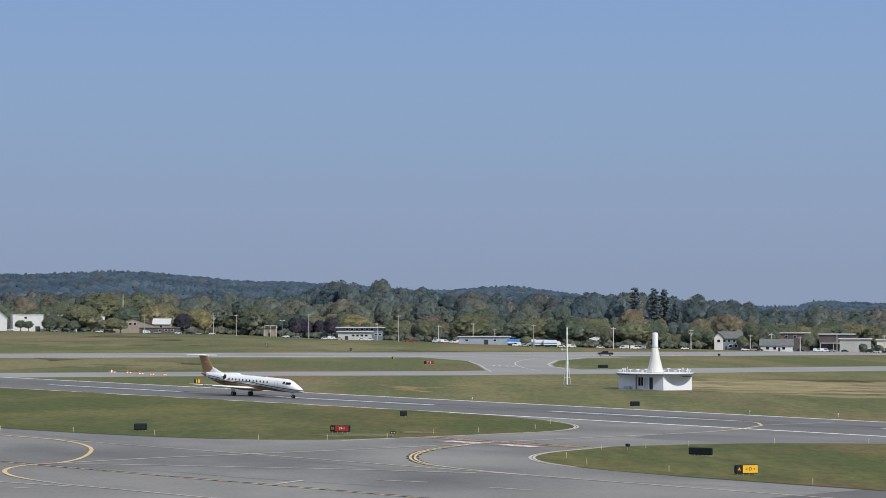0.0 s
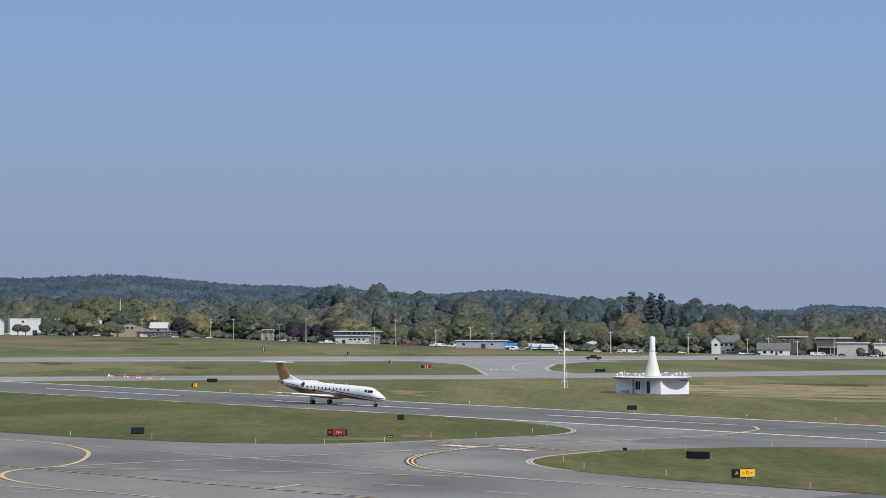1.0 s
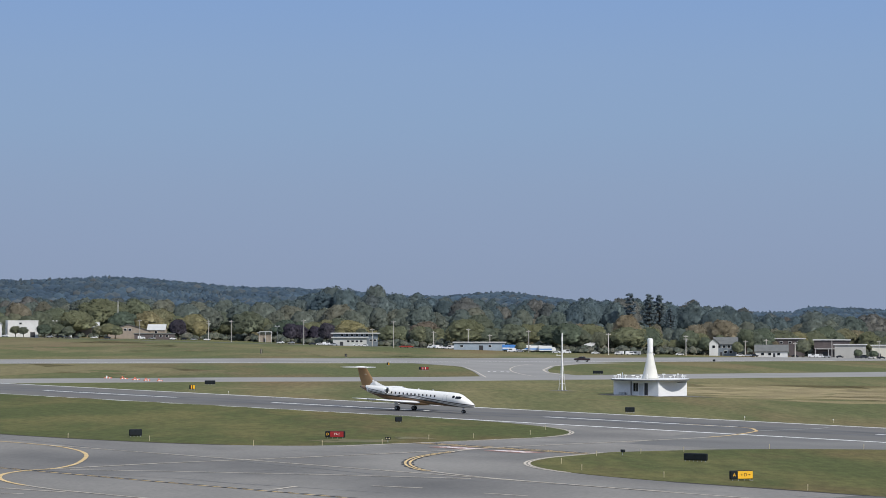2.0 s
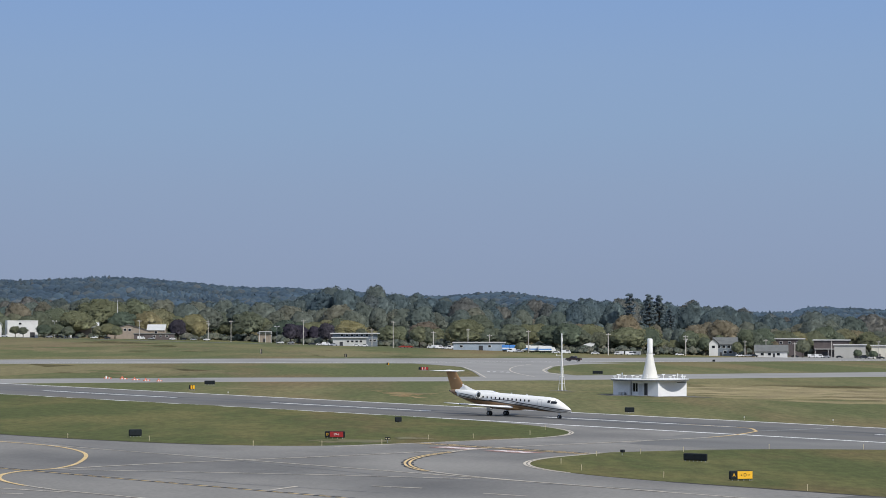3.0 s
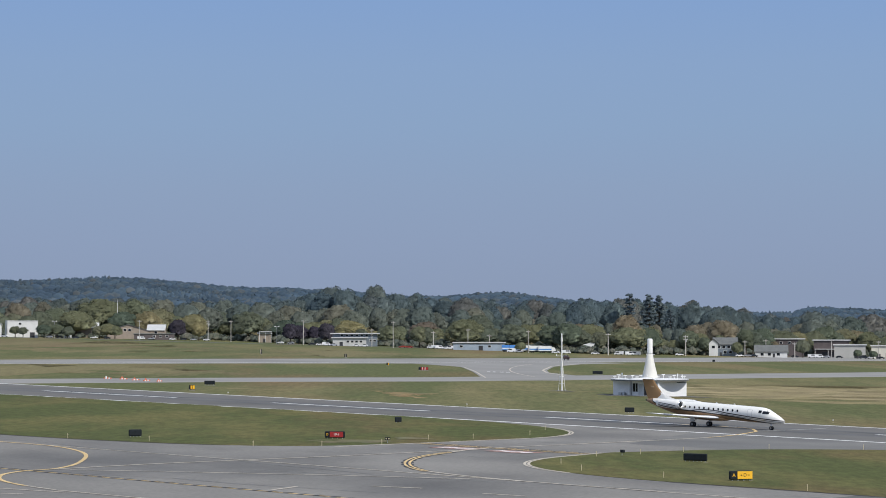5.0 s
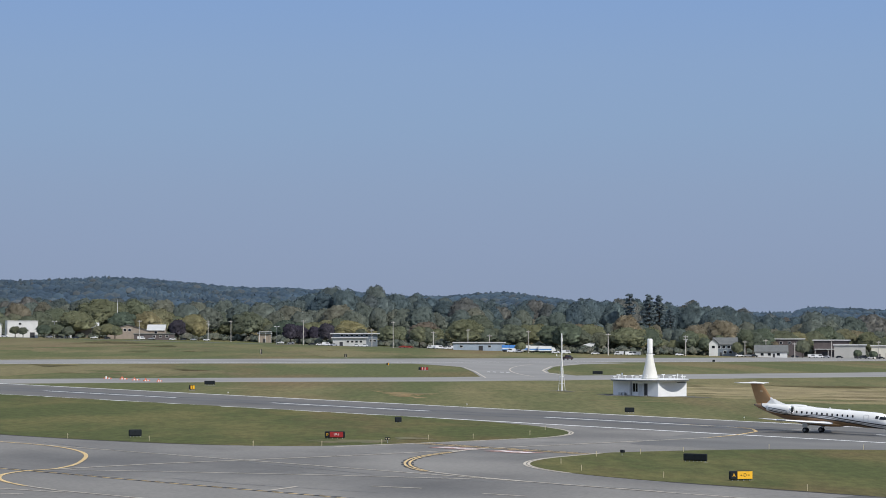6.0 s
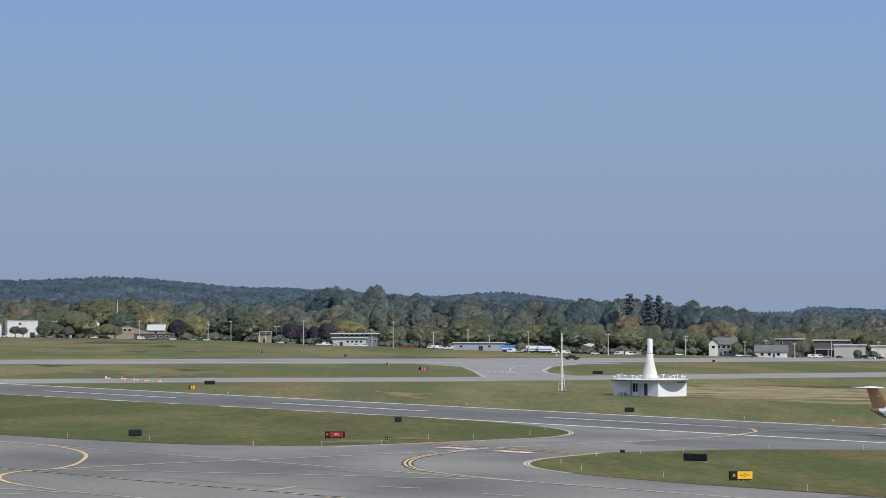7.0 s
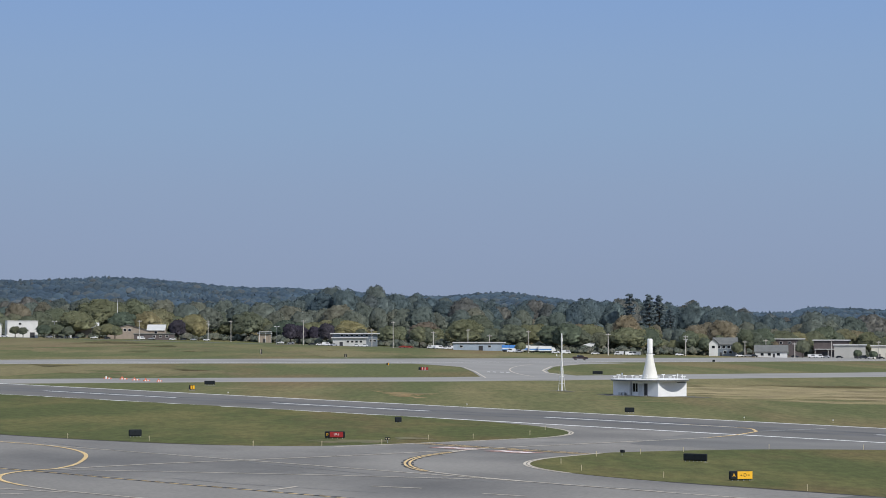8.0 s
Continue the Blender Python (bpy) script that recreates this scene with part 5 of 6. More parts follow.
M_FADING = material("fading_grass", (0.205, 0.172, 0.082), 0.95, vary=0.25, scale=0.12, fine=2, bump=0.3, second=(0.27, 0.218, 0.118), patch=0.5, patch_scale=0.04, stretch=(1, 0.3, 1), spec=0.1)
M_ROUGH = grass_material("rough_tan_grass", (0.107, 0.109, 0.044), (0.17, 0.146, 0.07), (0.168, 0.122, 0.066), 0.8, 0.58, 0.03, (1, 0.12, 1))
M_RUST = material("rusty_weeds", (0.24, 0.155, 0.055), 0.95, vary=0.3, scale=0.3, fine=2, second=(0.12, 0.12, 0.04), patch=0.5, patch_scale=0.1)
for i, (x, y, rx, ry) in enumerate(((-205, 1290, 55, 190), (-120, 1260, 34, 170), (-60, 1190, 30, 110), (-150, 1090, 28, 70), (-108, 700, 26, 60), (-72, 690, 16, 45), (-20, 1180, 26, 70))):
    dry_patch(x, y, rx, ry, M_ROUGH, i + 71, "rough tan and reddish-brown airfield grass", -0.056)
weeds = random.Random(19)
for i in range(16):
    dry_patch(-6.5 + weeds.gauss(0, 2.6), 532 + weeds.gauss(0, 9), weeds.uniform(0.8, 2.4), weeds.uniform(2, 6), M_RUST, 12 + i, "rust-brown patch of weeds in the grass")
for x, y, rx, ry in ((22, 590, 14, 1.6), (6, 560, 6, 1.4), (35, 520, 9, 1.5), (-40, 545, 7, 1.5)):
    dry_patch(x, y, rx, ry, M_FADING, int(x) + 60, "thin straw-coloured streak in the mown grass")
for i, (x, y, rx, ry) in enumerate(((118, 645, 56, 68), (86, 588, 26, 24), (120, 575, 30, 20))):
    dry_patch(x, y, rx, ry, M_FADING, 9 * i + 200, "broad area of fading straw-tinted grass", -0.063)
streaks = random.Random(77)
for i in range(34):
    y = 545 + 130 * (i / 33) + streaks.uniform(-6, 6)
    x = streaks.uniform(58, 128) + (y - 545) * 0.05
    dry_patch(x, y, streaks.uniform(10, 24), streaks.uniform(3.0, 8.5), M_DRY if i % 2 else M_FADING, i + 101, "streak of dry straw-coloured mown grass", -0.058)
M_GRAVEL = material("dark_gravel", (0.12, 0.115, 0.11), 0.95, vary=0.3, scale=1.5, fine=8, second=(0.1, 0.1, 0.05), patch=0.6, patch_scale=0.4)
dry_patch(44.6, 564, 10.2, 8.6, M_GRAVEL, 40, "dark gravel apron round the beacon building", -0.03)
dry_patch(26.6, 588, 2.4, 3.5, M_GRAVEL, 41, "gravel pad under the mast", -0.03)
M_WORN = material("worn_grass", (0.15, 0.12, 0.05), 0.95, vary=0.35, scale=0.5, fine=4, second=(0.1, 0.1, 0.035), patch=0.6, patch_scale=0.25)
for i, (x, y, rx, ry) in enumerate(((-9.5, 316, 4.0, 3), (-13, 312, 2.6, 2.0), (-4, 326, 2.2, 3))):
    dry_patch(x, y, rx, ry, M_WORN, i + 31, "bare brownish patch in the mown grass", 0.037)


# ---- trees ----
def leaf_material(name, stops, island=False, vary=0.22, scale=0.25, fine=0.9, through_light=0.5):
    m = material(name, (1, 1, 1), 0.8, vary=vary, scale=scale, fine=fine, spec=0.1)
    nt = m.node_tree
    n, l = nt.nodes, nt.links
    b = n["Principled BSDF"]
    rnd = n.new("ShaderNodeNewGeometry").outputs["Random Per Island"] if island else n.new("ShaderNodeObjectInfo").outputs["Random"]
    r = n.new("ShaderNodeValToRGB")
    e = r.color_ramp.elements
    while len(e) < len(stops):
        e.new(0.5)
    for el, (p, c) in zip(e, stops):
        el.position, el.color = p, (*c, 1)
    l.new(rnd, r.inputs[0])
    x = n.new("ShaderNodeMix")
    x.data_type, x.blend_type = "RGBA", "MULTIPLY"
    x.inputs[0].default_value = 1.0
    l.new(r.outputs[0], x.inputs[6])
    l.new(b.inputs["Base Color"].links[0].from_socket, x.inputs[7])
    l.new(x.outputs[2], b.inputs["Base Color"])
    tr = n.new("ShaderNodeBsdfTranslucent")
    l.new(x.outputs[2], tr.inputs["Color"])
    ms = n.new("ShaderNodeMixShader")
    ms.inputs[0].default_value = through_light
    l.new(b.outputs[0], ms.inputs[1])
    l.new(tr.outputs[0], ms.inputs[2])
    l.new(ms.outputs[0], n["Material Output"].inputs["Surface"])
    return m


# haze put into colour: roadside tints slightly, wood and pine tints more
LEAF_TINTS = {
    "autumn_foliage": [(0.0, (0.114, 0.148, 0.111)), (0.2, (0.161, 0.183, 0.121)), (0.4, (0.219, 0.221, 0.127)), (0.58, (0.138, 0.163, 0.123)), (0.76, (0.195, 0.202, 0.137)), (0.9, (0.306, 0.275, 0.141)), (1.0, (0.212, 0.178, 0.144))],
    "hazed_mid_foliage": [(0.0, (0.130, 0.168, 0.151)), (0.3, (0.176, 0.194, 0.154)), (0.5, (0.144, 0.177, 0.162)), (0.75, (0.189, 0.200, 0.158)), (0.93, (0.211, 0.191, 0.141)), (1.0, (0.233, 0.196, 0.132))],
    "hazed_back_foliage": [(0.0, (0.094, 0.134, 0.156)), (0.3, (0.119, 0.153, 0.152)), (0.5, (0.106, 0.145, 0.156)), (0.75, (0.136, 0.160, 0.145)), (0.92, (0.154, 0.145, 0.130)), (1.0, (0.114, 0.150, 0.154))],
    "hazed_pine_needles": [(0.0, (0.136, 0.178, 0.204)), (1.0, (0.152, 0.193, 0.213))],
    "dark_copper_foliage": [(0.0, (0.067, 0.060, 0.082)), (1.0, (0.084, 0.078, 0.094))],
    "shrub_foliage": [(0.0, (0.085, 0.1, 0.085)), (0.6, (0.11, 0.122, 0.092)), (1.0, (0.145, 0.14, 0.11))],
}
M_LEAF = leaf_material("autumn_foliage", LEAF_TINTS["autumn_foliage"])
M_MIDLEAF = leaf_material("hazed_mid_foliage", LEAF_TINTS["hazed_mid_foliage"])
M_BACKLEAF = leaf_material("hazed_back_foliage", LEAF_TINTS["hazed_back_foliage"])
M_PINE = leaf_material("hazed_pine_needles", LEAF_TINTS["hazed_pine_needles"])
M_COPPER = leaf_material("dark_copper_foliage", LEAF_TINTS["dark_copper_foliage"])
# haze over the distance is put into these bluish tints
M_HILL = leaf_material("hazed_hill_foliage", [(0.0, (0.055, 0.085, 0.121)), (0.5, (0.063, 0.095, 0.125)), (0.88, (0.074, 0.101, 0.121)), (1.0, (0.092, 0.105, 0.111))], True, 0.32, 0.011, 0.06, 0.2)
M_SHRUB = leaf_material("shrub_foliage", LEAF_TINTS["shrub_foliage"], True)
# same leaf tints drawn brighter inside crowns, lightening the shade in gaps
INNER_LIT = {k: leaf_material("inner_" + k, LEAF_TINTS[k], k == "shrub_foliage", through_light=0.08) for k in LEAF_TINTS}


BALL = bmesh.new()
bmesh.ops.create_icosphere(BALL, subdivisions=1, radius=1.0)
BALL_V = np.array([v.co for v in BALL.verts])
BALL_F = np.array([[v.index for v in f.verts] for f in BALL.faces])
BALL.free()


def clump_skins(gen, centres, radii, rough=0.3):
    """Lumpy closed clumps of leaves: vertices and triangles."""
    k = len(centres)
    bump = 1 + rough * gen.normal(size=(k, len(BALL_V), 1)).clip(-1.6, 1.6)
    v = BALL_V[None] * bump * np.asarray(radii)[:, None, :] + np.asarray(centres)[:, None, :]
    f = BALL_F[None] + (np.arange(k) * len(BALL_V))[:, None, None]
    nrm = np.broadcast_to(BALL_V[None] / np.asarray(radii)[:, None, :], v.shape).reshape(-1, 3)
    nrm = nrm / np.linalg.norm(nrm, axis=1)[:, None]
    return v.reshape(-1, 3), f.reshape(-1, 3), nrm


def spray_faces(k):
    q = np.arange(4 * k).reshape(-1, 4)
    return np.concatenate([q[:, [0, 1, 2]], q[:, [0, 2, 3]]])


def leaf_sprays(gen, centres, radii, per, size):
    """Loose leaf sprays standing off the skins of clumps: vertices and triangles."""
    many = np.full(len(centres), per) if np.isscalar(per) else np.asarray(per)
    k = int(many.sum())
    d = gen.normal(size=(k, 3))
    d /= np.linalg.norm(d, axis=1)[:, None]
    d[:, 2] = np.where(d[:, 2] < -0.35, -d[:, 2], d[:, 2])
    p = np.repeat(centres, many, axis=0) + d * np.repeat(radii, many, axis=0) * np.where(gen.random((k, 1)) < 0.16, gen.uniform(1.0, 1.24, (k, 1)), gen.uniform(0.93, 1.04, (k, 1)))
    nrm = d * np.array([1, 1, 0.3]) + gen.normal(scale=0.25, size=(k, 3))
    nrm /= np.linalg.norm(nrm, axis=1)[:, None]
    a = np.cross(nrm, gen.normal(size=(k, 3)))
    a /= np.linalg.norm(a, axis=1)[:, None]
    c2 = np.cross(nrm, a)
    s = size * gen.uniform(0.6, 1.3, (k, 1))
    v = np.stack([p - a * s, p - c2 * s * 0.75, p + a * s, p + c2 * s * 0.75], 1).reshape(-1, 3)
    soft = d + gen.normal(scale=0.22, size=(k, 3)) + np.array([0, 0, 0.25])
    soft /= np.linalg.norm(soft, axis=1)[:, None]
    return v, spray_faces(k), np.repeat(soft, 4, axis=0)


def quick_mesh(name, v, f, mat, nrm, inner=None, inner_faces=0):
    me = bpy.data.meshes.new(name)
    me.vertices.add(len(v))
    me.vertices.foreach_set("co", np.asarray(v, dtype=np.float32).ravel())
    me.loops.add(f.size)
    me.loops.foreach_set("vertex_index", f.ravel().astype(np.int32))
    me.polygons.add(len(f))
    me.polygons.foreach_set("loop_start", np.arange(0, f.size, f.shape[1], dtype=np.int32))
    me.polygons.foreach_set("use_smooth", np.ones(len(f), dtype=bool))
    me.materials.append(mat)
    if inner:
        me.materials.append(inner)
        me.polygons.foreach_set("material_index", (np.arange(len(f)) < inner_faces).astype(np.int32))
    me.update(calc_edges=True)
    me.normals_split_custom_set_from_vertices(nrm.tolist())
    return me


def joined(*pairs):
    vs, fs, ns, at = [], [], [], 0
    for v, f, nn in pairs:
        vs.append(v)
        fs.append(f + at)
        ns.append(nn)
        at += len(v)
    return np.concatenate(vs), np.concatenate(fs), np.concatenate(ns)


def crown_lobes(gen, kind):
    """The lobes of a broad crown, 10 m high at unit scale: centres and radii."""
    wide, base = {"broad": (3.6, 1.5), "tall": (2.7, 1.6), "round": (3.3, 0.9)}[kind]
    mid, half = (base + 9.6) / 2, (9.6 - base) / 2
    k = 30
    u = (np.arange(k) + 0.5) / k
    up = 1 - 1.75 * u
    a = np.arange(k) * 2.399963 + gen.uniform(0, 6.28)
    flat = np.sqrt(1 - up ** 2)
    far = gen.uniform(0.52, 0.72, k)
    cen = np.stack([wide * far * flat * np.cos(a), wide * far * flat * np.sin(a), mid + half * far * up], 1)
    r = gen.uniform(1.05, 1.75, k) * wide / 3.4
    rad = np.stack([r, r, r * gen.uniform(0.75, 1.0, k)], 1)
    core = np.array([[0, 0, mid - half * 0.3], [0, 0, mid + half * 0.25]])
    return np.concatenate([cen, core]), np.concatenate([rad, [[wide * 0.62, wide * 0.62, half * 0.55]] * 2]), wide, mid, half


def make_tree(seed, mat, label, kind, leaf=0.24):
    """A tree 10 m high at unit scale, with trunk, limbs and a ragged crown."""
    gen = np.random.default_rng(seed)
    rng = random.Random(seed)
    t = thing("tree", Matrix(), label, "tree", "trees along the road")
    bm = bmesh.new()
    lean = rng.uniform(-0.3, 0.3)
    top = 9.0 if kind == "pine" else 6.0
    pts = [(0, 0, -0.4), (lean * 0.3, 0, 2.2), (lean * (0.2 if kind == "pine" else 1), 0.1, top)]
    for (a, r0), (c, r1) in zip(zip(pts, (0.3, 0.2)), zip(pts[1:], (0.2, 0.06))):
        add_rod(bm, a, c, r0, r1, 7)
    if kind == "pine":
        cl, rad = [], []
        for k in range(64):
            u = k / 63
            z = 4.2 + 5.3 * u + rng.uniform(-0.25, 0.25)
            a = k * 2.4 + rng.uniform(-0.5, 0.5)
            q = (1.75 - 1.15 * u ** 1.6) * rng.choice((0.25, 0.55, 0.8, 1.0)) * rng.uniform(0.8, 1.1)
            r = rng.uniform(0.34, 0.6) * (1 - 0.3 * u)
            cl.append((q * math.cos(a), q * math.sin(a), z + 0.12 * q))
            rad.append((r, r, r * 0.45))
            add_rod(bm, (0, 0, z - 0.2), (q * math.cos(a), q * math.sin(a), z + 0.12 * q), 0.05, 0.02, 4)
        cl, rad = np.array(cl), np.array(rad)
        v, f, nn = joined(clump_skins(gen, cl, rad * 0.8, 0.2), leaf_sprays(gen, cl, rad, 44, 0.15))
    else:
        cl, rad, wide, mid, half = crown_lobes(gen, kind)
        for c in cl[::4]:
            add_rod(bm, (lean * 0.4, 0, 1.2 + c[2] * 0.25), tuple(c), 0.09, 0.03, 5)
        # tufts on the lobes break their outline
        d = gen.normal(size=(150, 3))
        d /= np.linalg.norm(d, axis=1)[:, None]
        on = gen.integers(0, 30, 150)
        tuft = cl[on] + d * rad[on] * 0.92
        tr = gen.uniform(0.28, 0.55, (150, 1)) * np.ones((1, 3))
        sv, sf, sn = leaf_sprays(gen, np.concatenate([cl[:30], tuft]), np.concatenate([rad[:30], tr]), np.concatenate([np.full(30, 210), np.full(150, 22)]), leaf)
        # keep only the leaves that stand outside the lobes
        at = sv.reshape(-1, 4, 3).mean(1)
        inside = np.zeros(len(at), bool)
        for c, r in zip(cl, rad):
            inside |= (((at - c) / r) ** 2).sum(1) < 0.8
        keep = gen.permutation(np.flatnonzero(~inside))[:3700]
        sprays = (sv.reshape(-1, 4, 3)[keep].reshape(-1, 3), spray_faces(len(keep)), sn.reshape(-1, 4, 3)[keep].reshape(-1, 3))
        v, f, nn = joined(clump_skins(gen, cl, rad * 0.95, 0.1), sprays)
        out = (v - np.array([0, 0, mid - half * 0.3])) / np.array([wide, wide, half])
        nn = 0.42 * nn + 0.5 * out / np.maximum(np.linalg.norm(out, axis=1), 0.01)[:, None] + np.array([0, 0, 0.45])
    nn = nn / np.maximum(np.linalg.norm(nn, axis=1), 0.01)[:, None]
    part("trunk", bm, M_BARK, t)
    crown = new("crown", quick_mesh("crown", v, f, mat, nn, INNER_LIT[mat.name], len(cl) * len(BALL_F)))
    crown.parent = t
    return t


TREES = {
    "near": [make_tree(s, M_LEAF, "broad roadside tree with olive early-autumn leaves", k) for s, k in ((1, "broad"), (2, "broad"), (3, "tall"), (4, "round"), (5, "broad"))],
    "mid": [make_tree(s, M_MIDLEAF, "olive-brown tree in the wood behind the road, muted for haze", k, 0.21) for s, k in ((41, "tall"), (42, "broad"), (43, "round"), (44, "tall"))],
    "back": [make_tree(s, M_BACKLEAF, "tall deep-green tree in the wood behind the road, blued for haze", k, 0.18) for s, k in ((11, "tall"), (12, "broad"), (13, "round"), (14, "broad"))],
    "pine": [make_tree(s, M_PINE, "tall dark pine rising above the wood, lightened and blued for haze", "pine") for s in (21, 22)],
    "copper": [make_tree(s, M_COPPER, "round dark copper-leaved tree by the road", "round") for s in (31,)],
}
USED = set()


def plant(family, i, x, y, h, spread, turn):
    src = TREES[family][i % len(TREES[family])]
    m = here(x, y, turn) @ Matrix.Diagonal((spread, spread, h / (9.8 if family == "pine" else 10.3), 1))
    if src.name not in USED:
        USED.add(src.name)
        src.matrix_basis = m
    else:
        k = Vector(src.scale)
        copy_thing(src, m @ Matrix.Diagonal((1 / k.x, 1 / k.y, 1 / k.z, 1)))


def skyline(b, stops, y):
    """The height over the ground that reaches a skyline given as rises (thousandths) over bearings."""
    rise = float(np.interp(b, [s[0] for s in stops], [s[1] for s in stops]))
    return EYE_H + rise / 1000 * y - land(b / 1000 * y, y)


ROAD_Y = [(-170, 1625), (-125, 1690), (-83, 1710), (-52, 1590), (-18, 1560), (0, 1530), (20, 1470), (45, 1405), (65, 1400), (90, 1450), (105, 1470), (150, 1560), (170, 1610)]
NEAR_TOP = [(-170, 6), (-156, 7), (-141, 10.6), (-122, 11), (-110, 8), (-104, 7.5), (-83, 7), (-65, 5.6), (-57, 3.5), (-31, 2.5), (-9, 3.2), (14, 4.6), (36, 3.5), (47, 2), (68, 0), (90, -1.2), (115, -1.2), (133, 0.5), (142, 4.5), (150, 1), (170, -3)]
BACK_TOP = [(-170, 10.5), (-147, 11.5), (-126, 11), (-104, 10.2), (-83, 9.5), (-61, 11), (-50, 13.6), (-40, 14.4), (-25, 14.2), (-18, 12.7), (0, 12.5), (14, 10.4), (47, 10), (68, 10.4), (79, 10), (90, 9), (96, 9.6), (105, 9), (111, 8.4), (120, 6.4), (133, 5), (144, 5.5), (154, 3.6), (170, 4.6)]
rng = random.Random(7)
b = -174.0
i = 0
while b < 176:
    y = float(np.interp(b, [s[0] for s in ROAD_Y], [s[1] for s in ROAD_Y])) + rng.uniform(45, 110)
    h = max(6.0, skyline(b, NEAR_TOP, y) * rng.uniform(0.55, 1.04))
    x, y = spot(b, y)
    plant("near", rng.randrange(50), x, y, h, max(1.0, h / 9.0) * rng.uniform(0.95, 1.5), rng.uniform(0, 360))
    b += rng.uniform(3.0, 5.6)
MID_TOP = [(-170, 9), (-150, 11), (-126, 12), (-104, 11), (-90, 10.6), (-61, 10.2), (-48, 9.5), (-18, 9), (14, 8), (36, 6.5), (68, 4), (90, 3), (120, 3), (133, 3.5), (145, 5), (170, 2)]
b = -177.0
while b < 178:
    y = 1790 + rng.uniform(-40, 50)
    h = max(8.0, skyline(b, MID_TOP, y) * rng.uniform(0.72, 1.05))
    x, y = spot(b, y)
    plant("mid", rng.randrange(50), x, y, h, h / 10.5 * rng.uniform(0.9, 1.3), rng.uniform(0, 360))
    b += rng.uniform(4.0, 6.0)
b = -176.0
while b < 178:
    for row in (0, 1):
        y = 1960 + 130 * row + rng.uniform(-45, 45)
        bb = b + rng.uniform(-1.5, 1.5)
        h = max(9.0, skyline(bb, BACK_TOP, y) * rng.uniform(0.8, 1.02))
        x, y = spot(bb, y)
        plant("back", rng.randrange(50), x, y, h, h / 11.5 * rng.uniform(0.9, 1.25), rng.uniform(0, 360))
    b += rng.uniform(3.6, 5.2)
for b, y, h, sp in ((71.3, 1900, 38.8, 3.2), (78.6, 1900, 38, 3.4), (82.4, 1910, 37.5, 3.5), (67, 1920, 27, 2.6), (86.5, 1920, 28, 2.6)):
    x, y = spot(b, y)
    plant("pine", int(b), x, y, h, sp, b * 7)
for b, y, h, sp in ((-25.6, 2030, 40, 2.7), (-42, 2050, 38, 3.0)):
    x, y = spot(b, y)
    plant("back", 3, x, y, h, sp, b)
for b, y, h, sp in ((-44.5, 1612, 15, 1.5), (-58, 1630, 14, 1.6), (-54.5, 1640, 13, 1.5), (-49, 1640, 12.5, 1.3), (-101, 1705, 15, 1.7)):
    x, y = spot(b, y)
    plant("copper", 0, x, y, h, sp, b * 5)
for b, y, h, sp in ((-131, 1672, 9, 1.3), (-128, 1672, 10.5, 1.5), (-125, 1672, 9.5, 1.3), (-163, 1632, 7.5, 1.2), (-93, 1700, 13, 1.4), (-9, 1560, 14, 1.6), (-6, 1560, 13, 1.5), (60, 1450, 12, 1.2), (74, 1480, 15, 1.8), (78, 1482, 16, 1.9), (115.5, 1510, 17, 1.9), (118, 1512, 16, 1.7), (100, 1500, 11, 1.1), (112, 1478, 9, 0.9), (29.6, 1418, 6, 0.8), (-160, 1628, 7, 1.1), (-152, 1640, 9, 1.3), (-147, 1645, 9.5, 1.3), (-143, 1640, 8, 1.2), (128.5, 1520, 6.5, 1.0), (137, 1500, 11, 1.2), (158, 1512, 5.5, 0.7), (164, 1512, 5, 0.7)):
    x, y = spot(b, y)
    plant("near", int(h), x, y, h, sp, b * 3)
# shrubs along the road edge
gen = np.random.default_rng(5)
cen, rad = [], []
for q in range(900):
    b = rng.uniform(-176, 178)
    y = float(np.interp(b, [s[0] for s in ROAD_Y], [s[1] for s in ROAD_Y])) + rng.uniform(34, 95)
    x, y = spot(b, y)
    r = rng.uniform(0.8, 2.3)
    for _ in range(4):
        cen.append((x + rng.uniform(-2.5, 2.5), y + rng.uniform(-2, 2), land(x, y) + r * rng.uniform(0.5, 1.5)))
        rad.append((r * 1.15, r, r * 0.9))
v, f, nn = joined(clump_skins(gen, cen, rad, 0.22), leaf_sprays(gen, np.array(cen), np.array(rad), 24, 0.36))
nn = 0.6 * nn + np.array([0, 0, 0.5])
nn /= np.linalg.norm(nn, axis=1)[:, None]
tagged(new("shrubs", quick_mesh("shrubs", v, f, M_SHRUB, nn, INNER_LIT["shrub_foliage"], len(cen) * len(BALL_F))), "dense mixed shrubs along the roadside", "shrubs", kind="stuff")
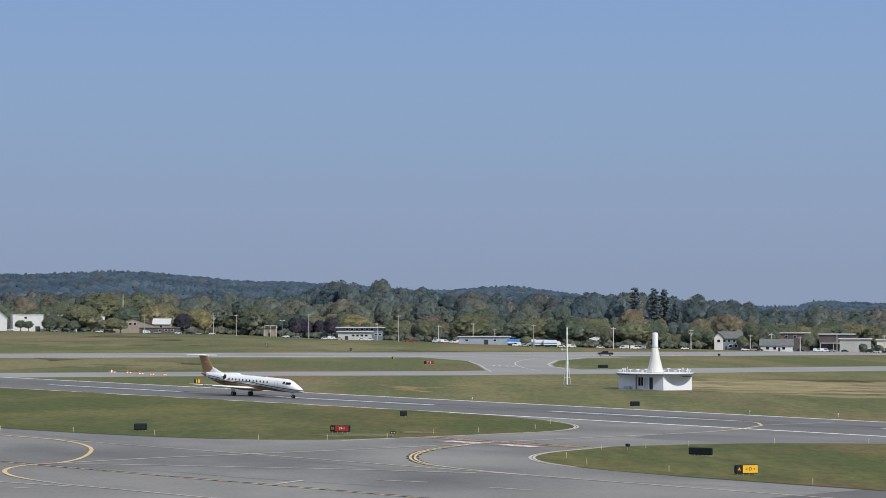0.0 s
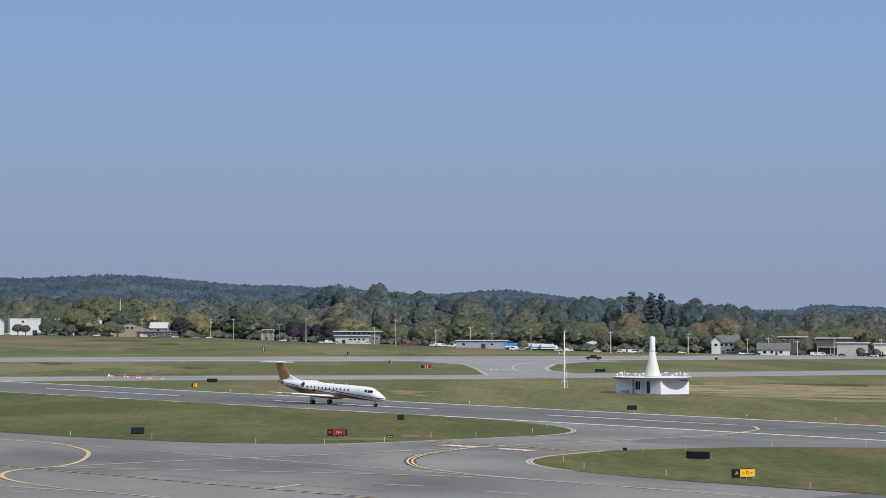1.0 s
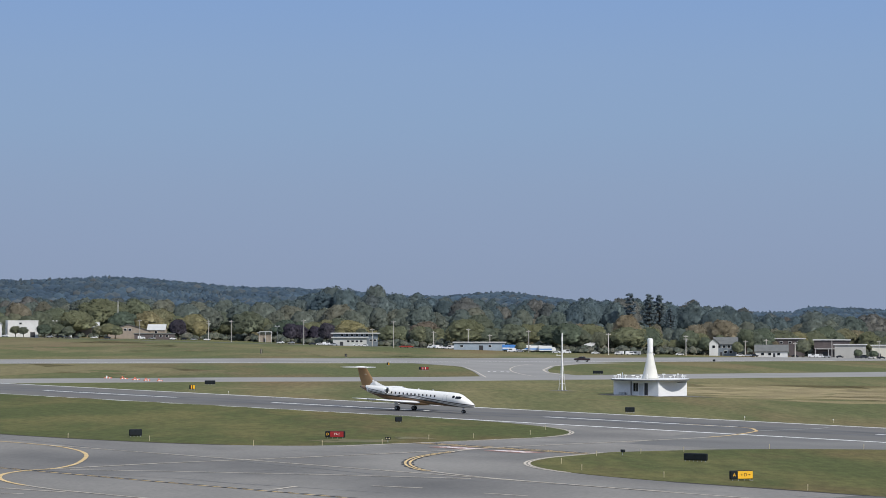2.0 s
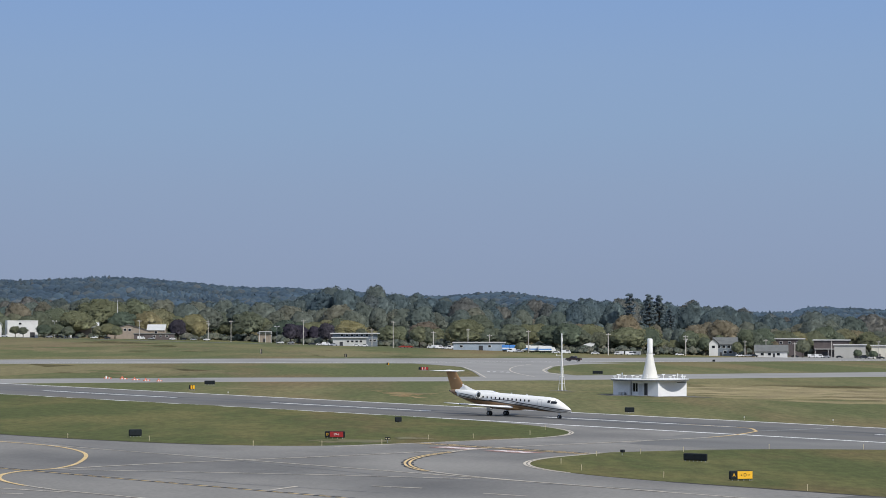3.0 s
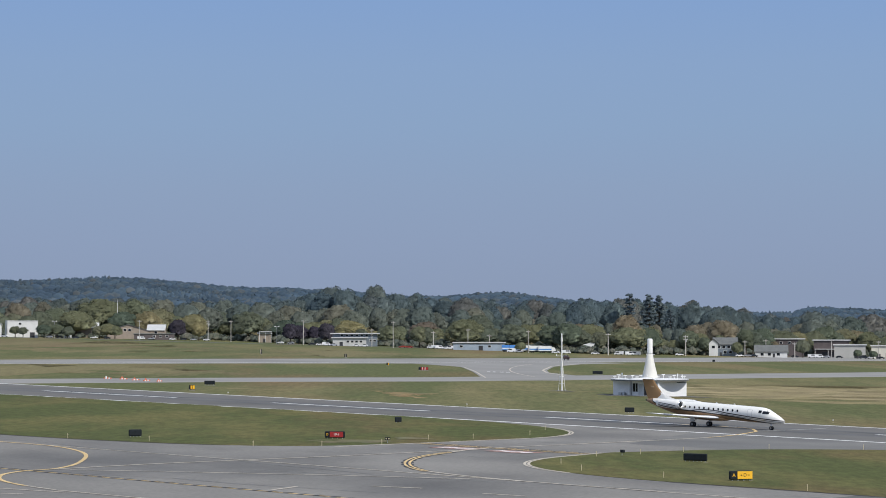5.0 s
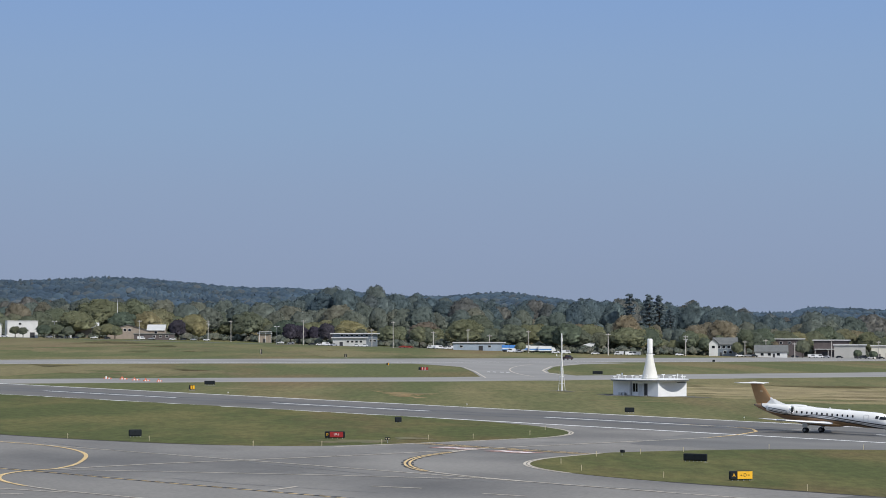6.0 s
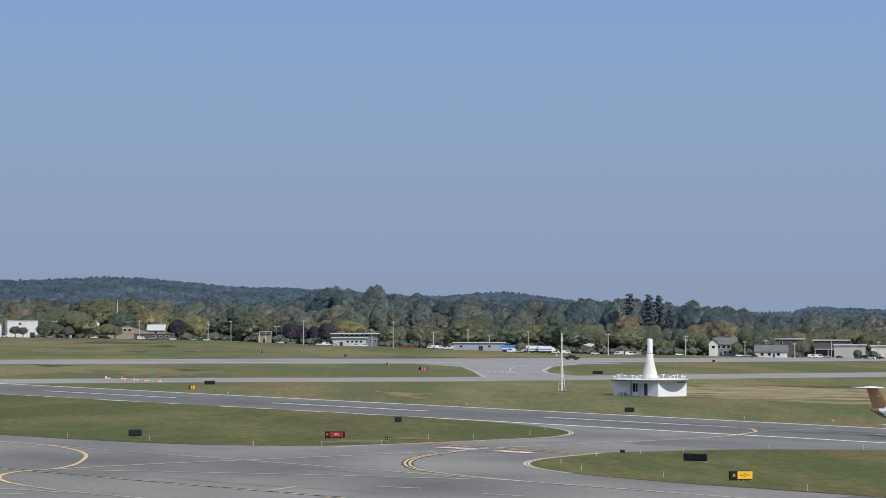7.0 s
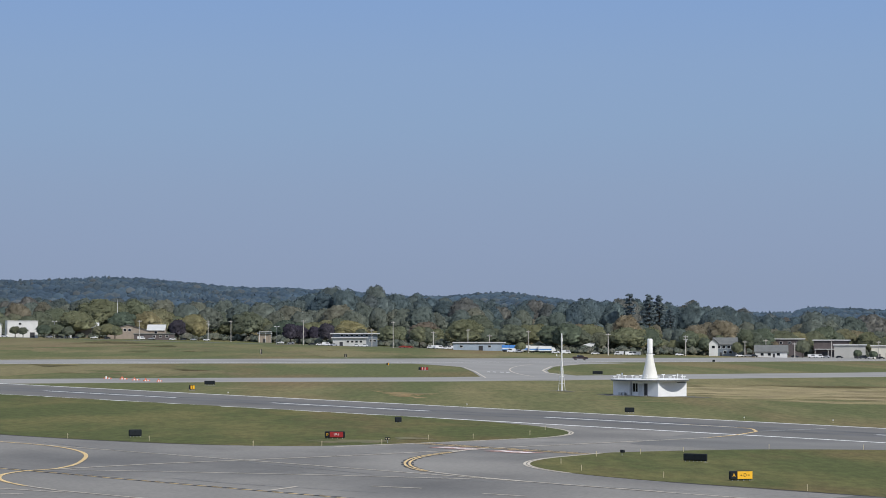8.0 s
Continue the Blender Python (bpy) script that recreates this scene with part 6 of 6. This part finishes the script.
# far woods on the hills
cen, rad = [], []
for q in range(9000):
    y = 2000 + 1350 * rng.random() ** 0.8
    b = rng.uniform(-185, 185)
    if y < 2300 and b > -55:
        continue
    x, y = spot(b, y)
    conifer = noise.noise((x * 0.006, y * 0.006, 3)) > 0.3
    h = rng.uniform(10, 14.5)
    r = rng.uniform(4.5, 8.0)
    z = land(x, y)
    for dz, kk in (((0.42, 0.95), (0.68, 0.72), (0.86, 0.42)) if conifer else ((0.5, 1.15), (0.74, 0.8))):
        cen.append((x + rng.uniform(-1.5, 1.5), y + rng.uniform(-1.5, 1.5), z + h * dz))
        rad.append((r * kk * (0.75 if conifer else 1), r * kk * (0.75 if conifer else 1), h * (0.22 if conifer else 0.26)))
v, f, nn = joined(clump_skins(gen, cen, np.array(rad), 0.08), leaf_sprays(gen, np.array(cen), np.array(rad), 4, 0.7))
# normals lean up and towards the eye, evening out shade on the crowns
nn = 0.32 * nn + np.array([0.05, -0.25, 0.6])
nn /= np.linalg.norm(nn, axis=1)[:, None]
tagged(new("hill_woods", quick_mesh("hill_woods", v, f, M_HILL, nn)), "distant woods covering low hills, tinted blue for haze", "woods", kind="stuff")


# ---- what moves ----
def slope_pose(p, ahead, up=0.0):
    """A pose on the sloping field: x ahead, z off the field."""
    nrm = Vector((SLOPE, 0, 1)).normalized()
    f = Vector(ahead)
    f = (f - nrm * f.dot(nrm)).normalized()
    m = Matrix((f, nrm.cross(f), nrm)).transposed().to_4x4()
    m.translation = Vector(p) + nrm * up
    return m


def motions():
    ahead = field(1, 0) - field(0, 0)
    speed = 19.84
    walk(JET, [(t, slope_pose(field(55.17 + speed * t, -2.9), ahead, 0.012)) for t in (0.0, 2.0, 4.0, 6.0, 8.0)])
    for w, x, y, r in JET_WHEELS:
        walk(w, [(k / 30, pose(x, y, r, 0, 88.0 * k, 0)) for k in range(241)])
    path = [(0.0, 65.8, 1100, 178), (0.8, 62.0, 1089, 180), (1.5, 59.2, 1083, 176), (2.4, 56.0, 1088, 165), (3.5, 53.6, 1104, 150), (4.5, 52.6, 1124, 118), (5.3, 53.2, 1134, 85), (6.0, 54.2, 1140, 62), (6.5, 55.0, 1143, 45), (7.0, 56.2, 1146, 25), (8.0, 60.0, 1150, 8)]
    walk(TRUCK, [(t, slope_pose((x, y, -SLOPE * x), (math.cos(radians(a)), math.sin(radians(a)), 0), 0.015)) for t, x, y, a in path])


motions()
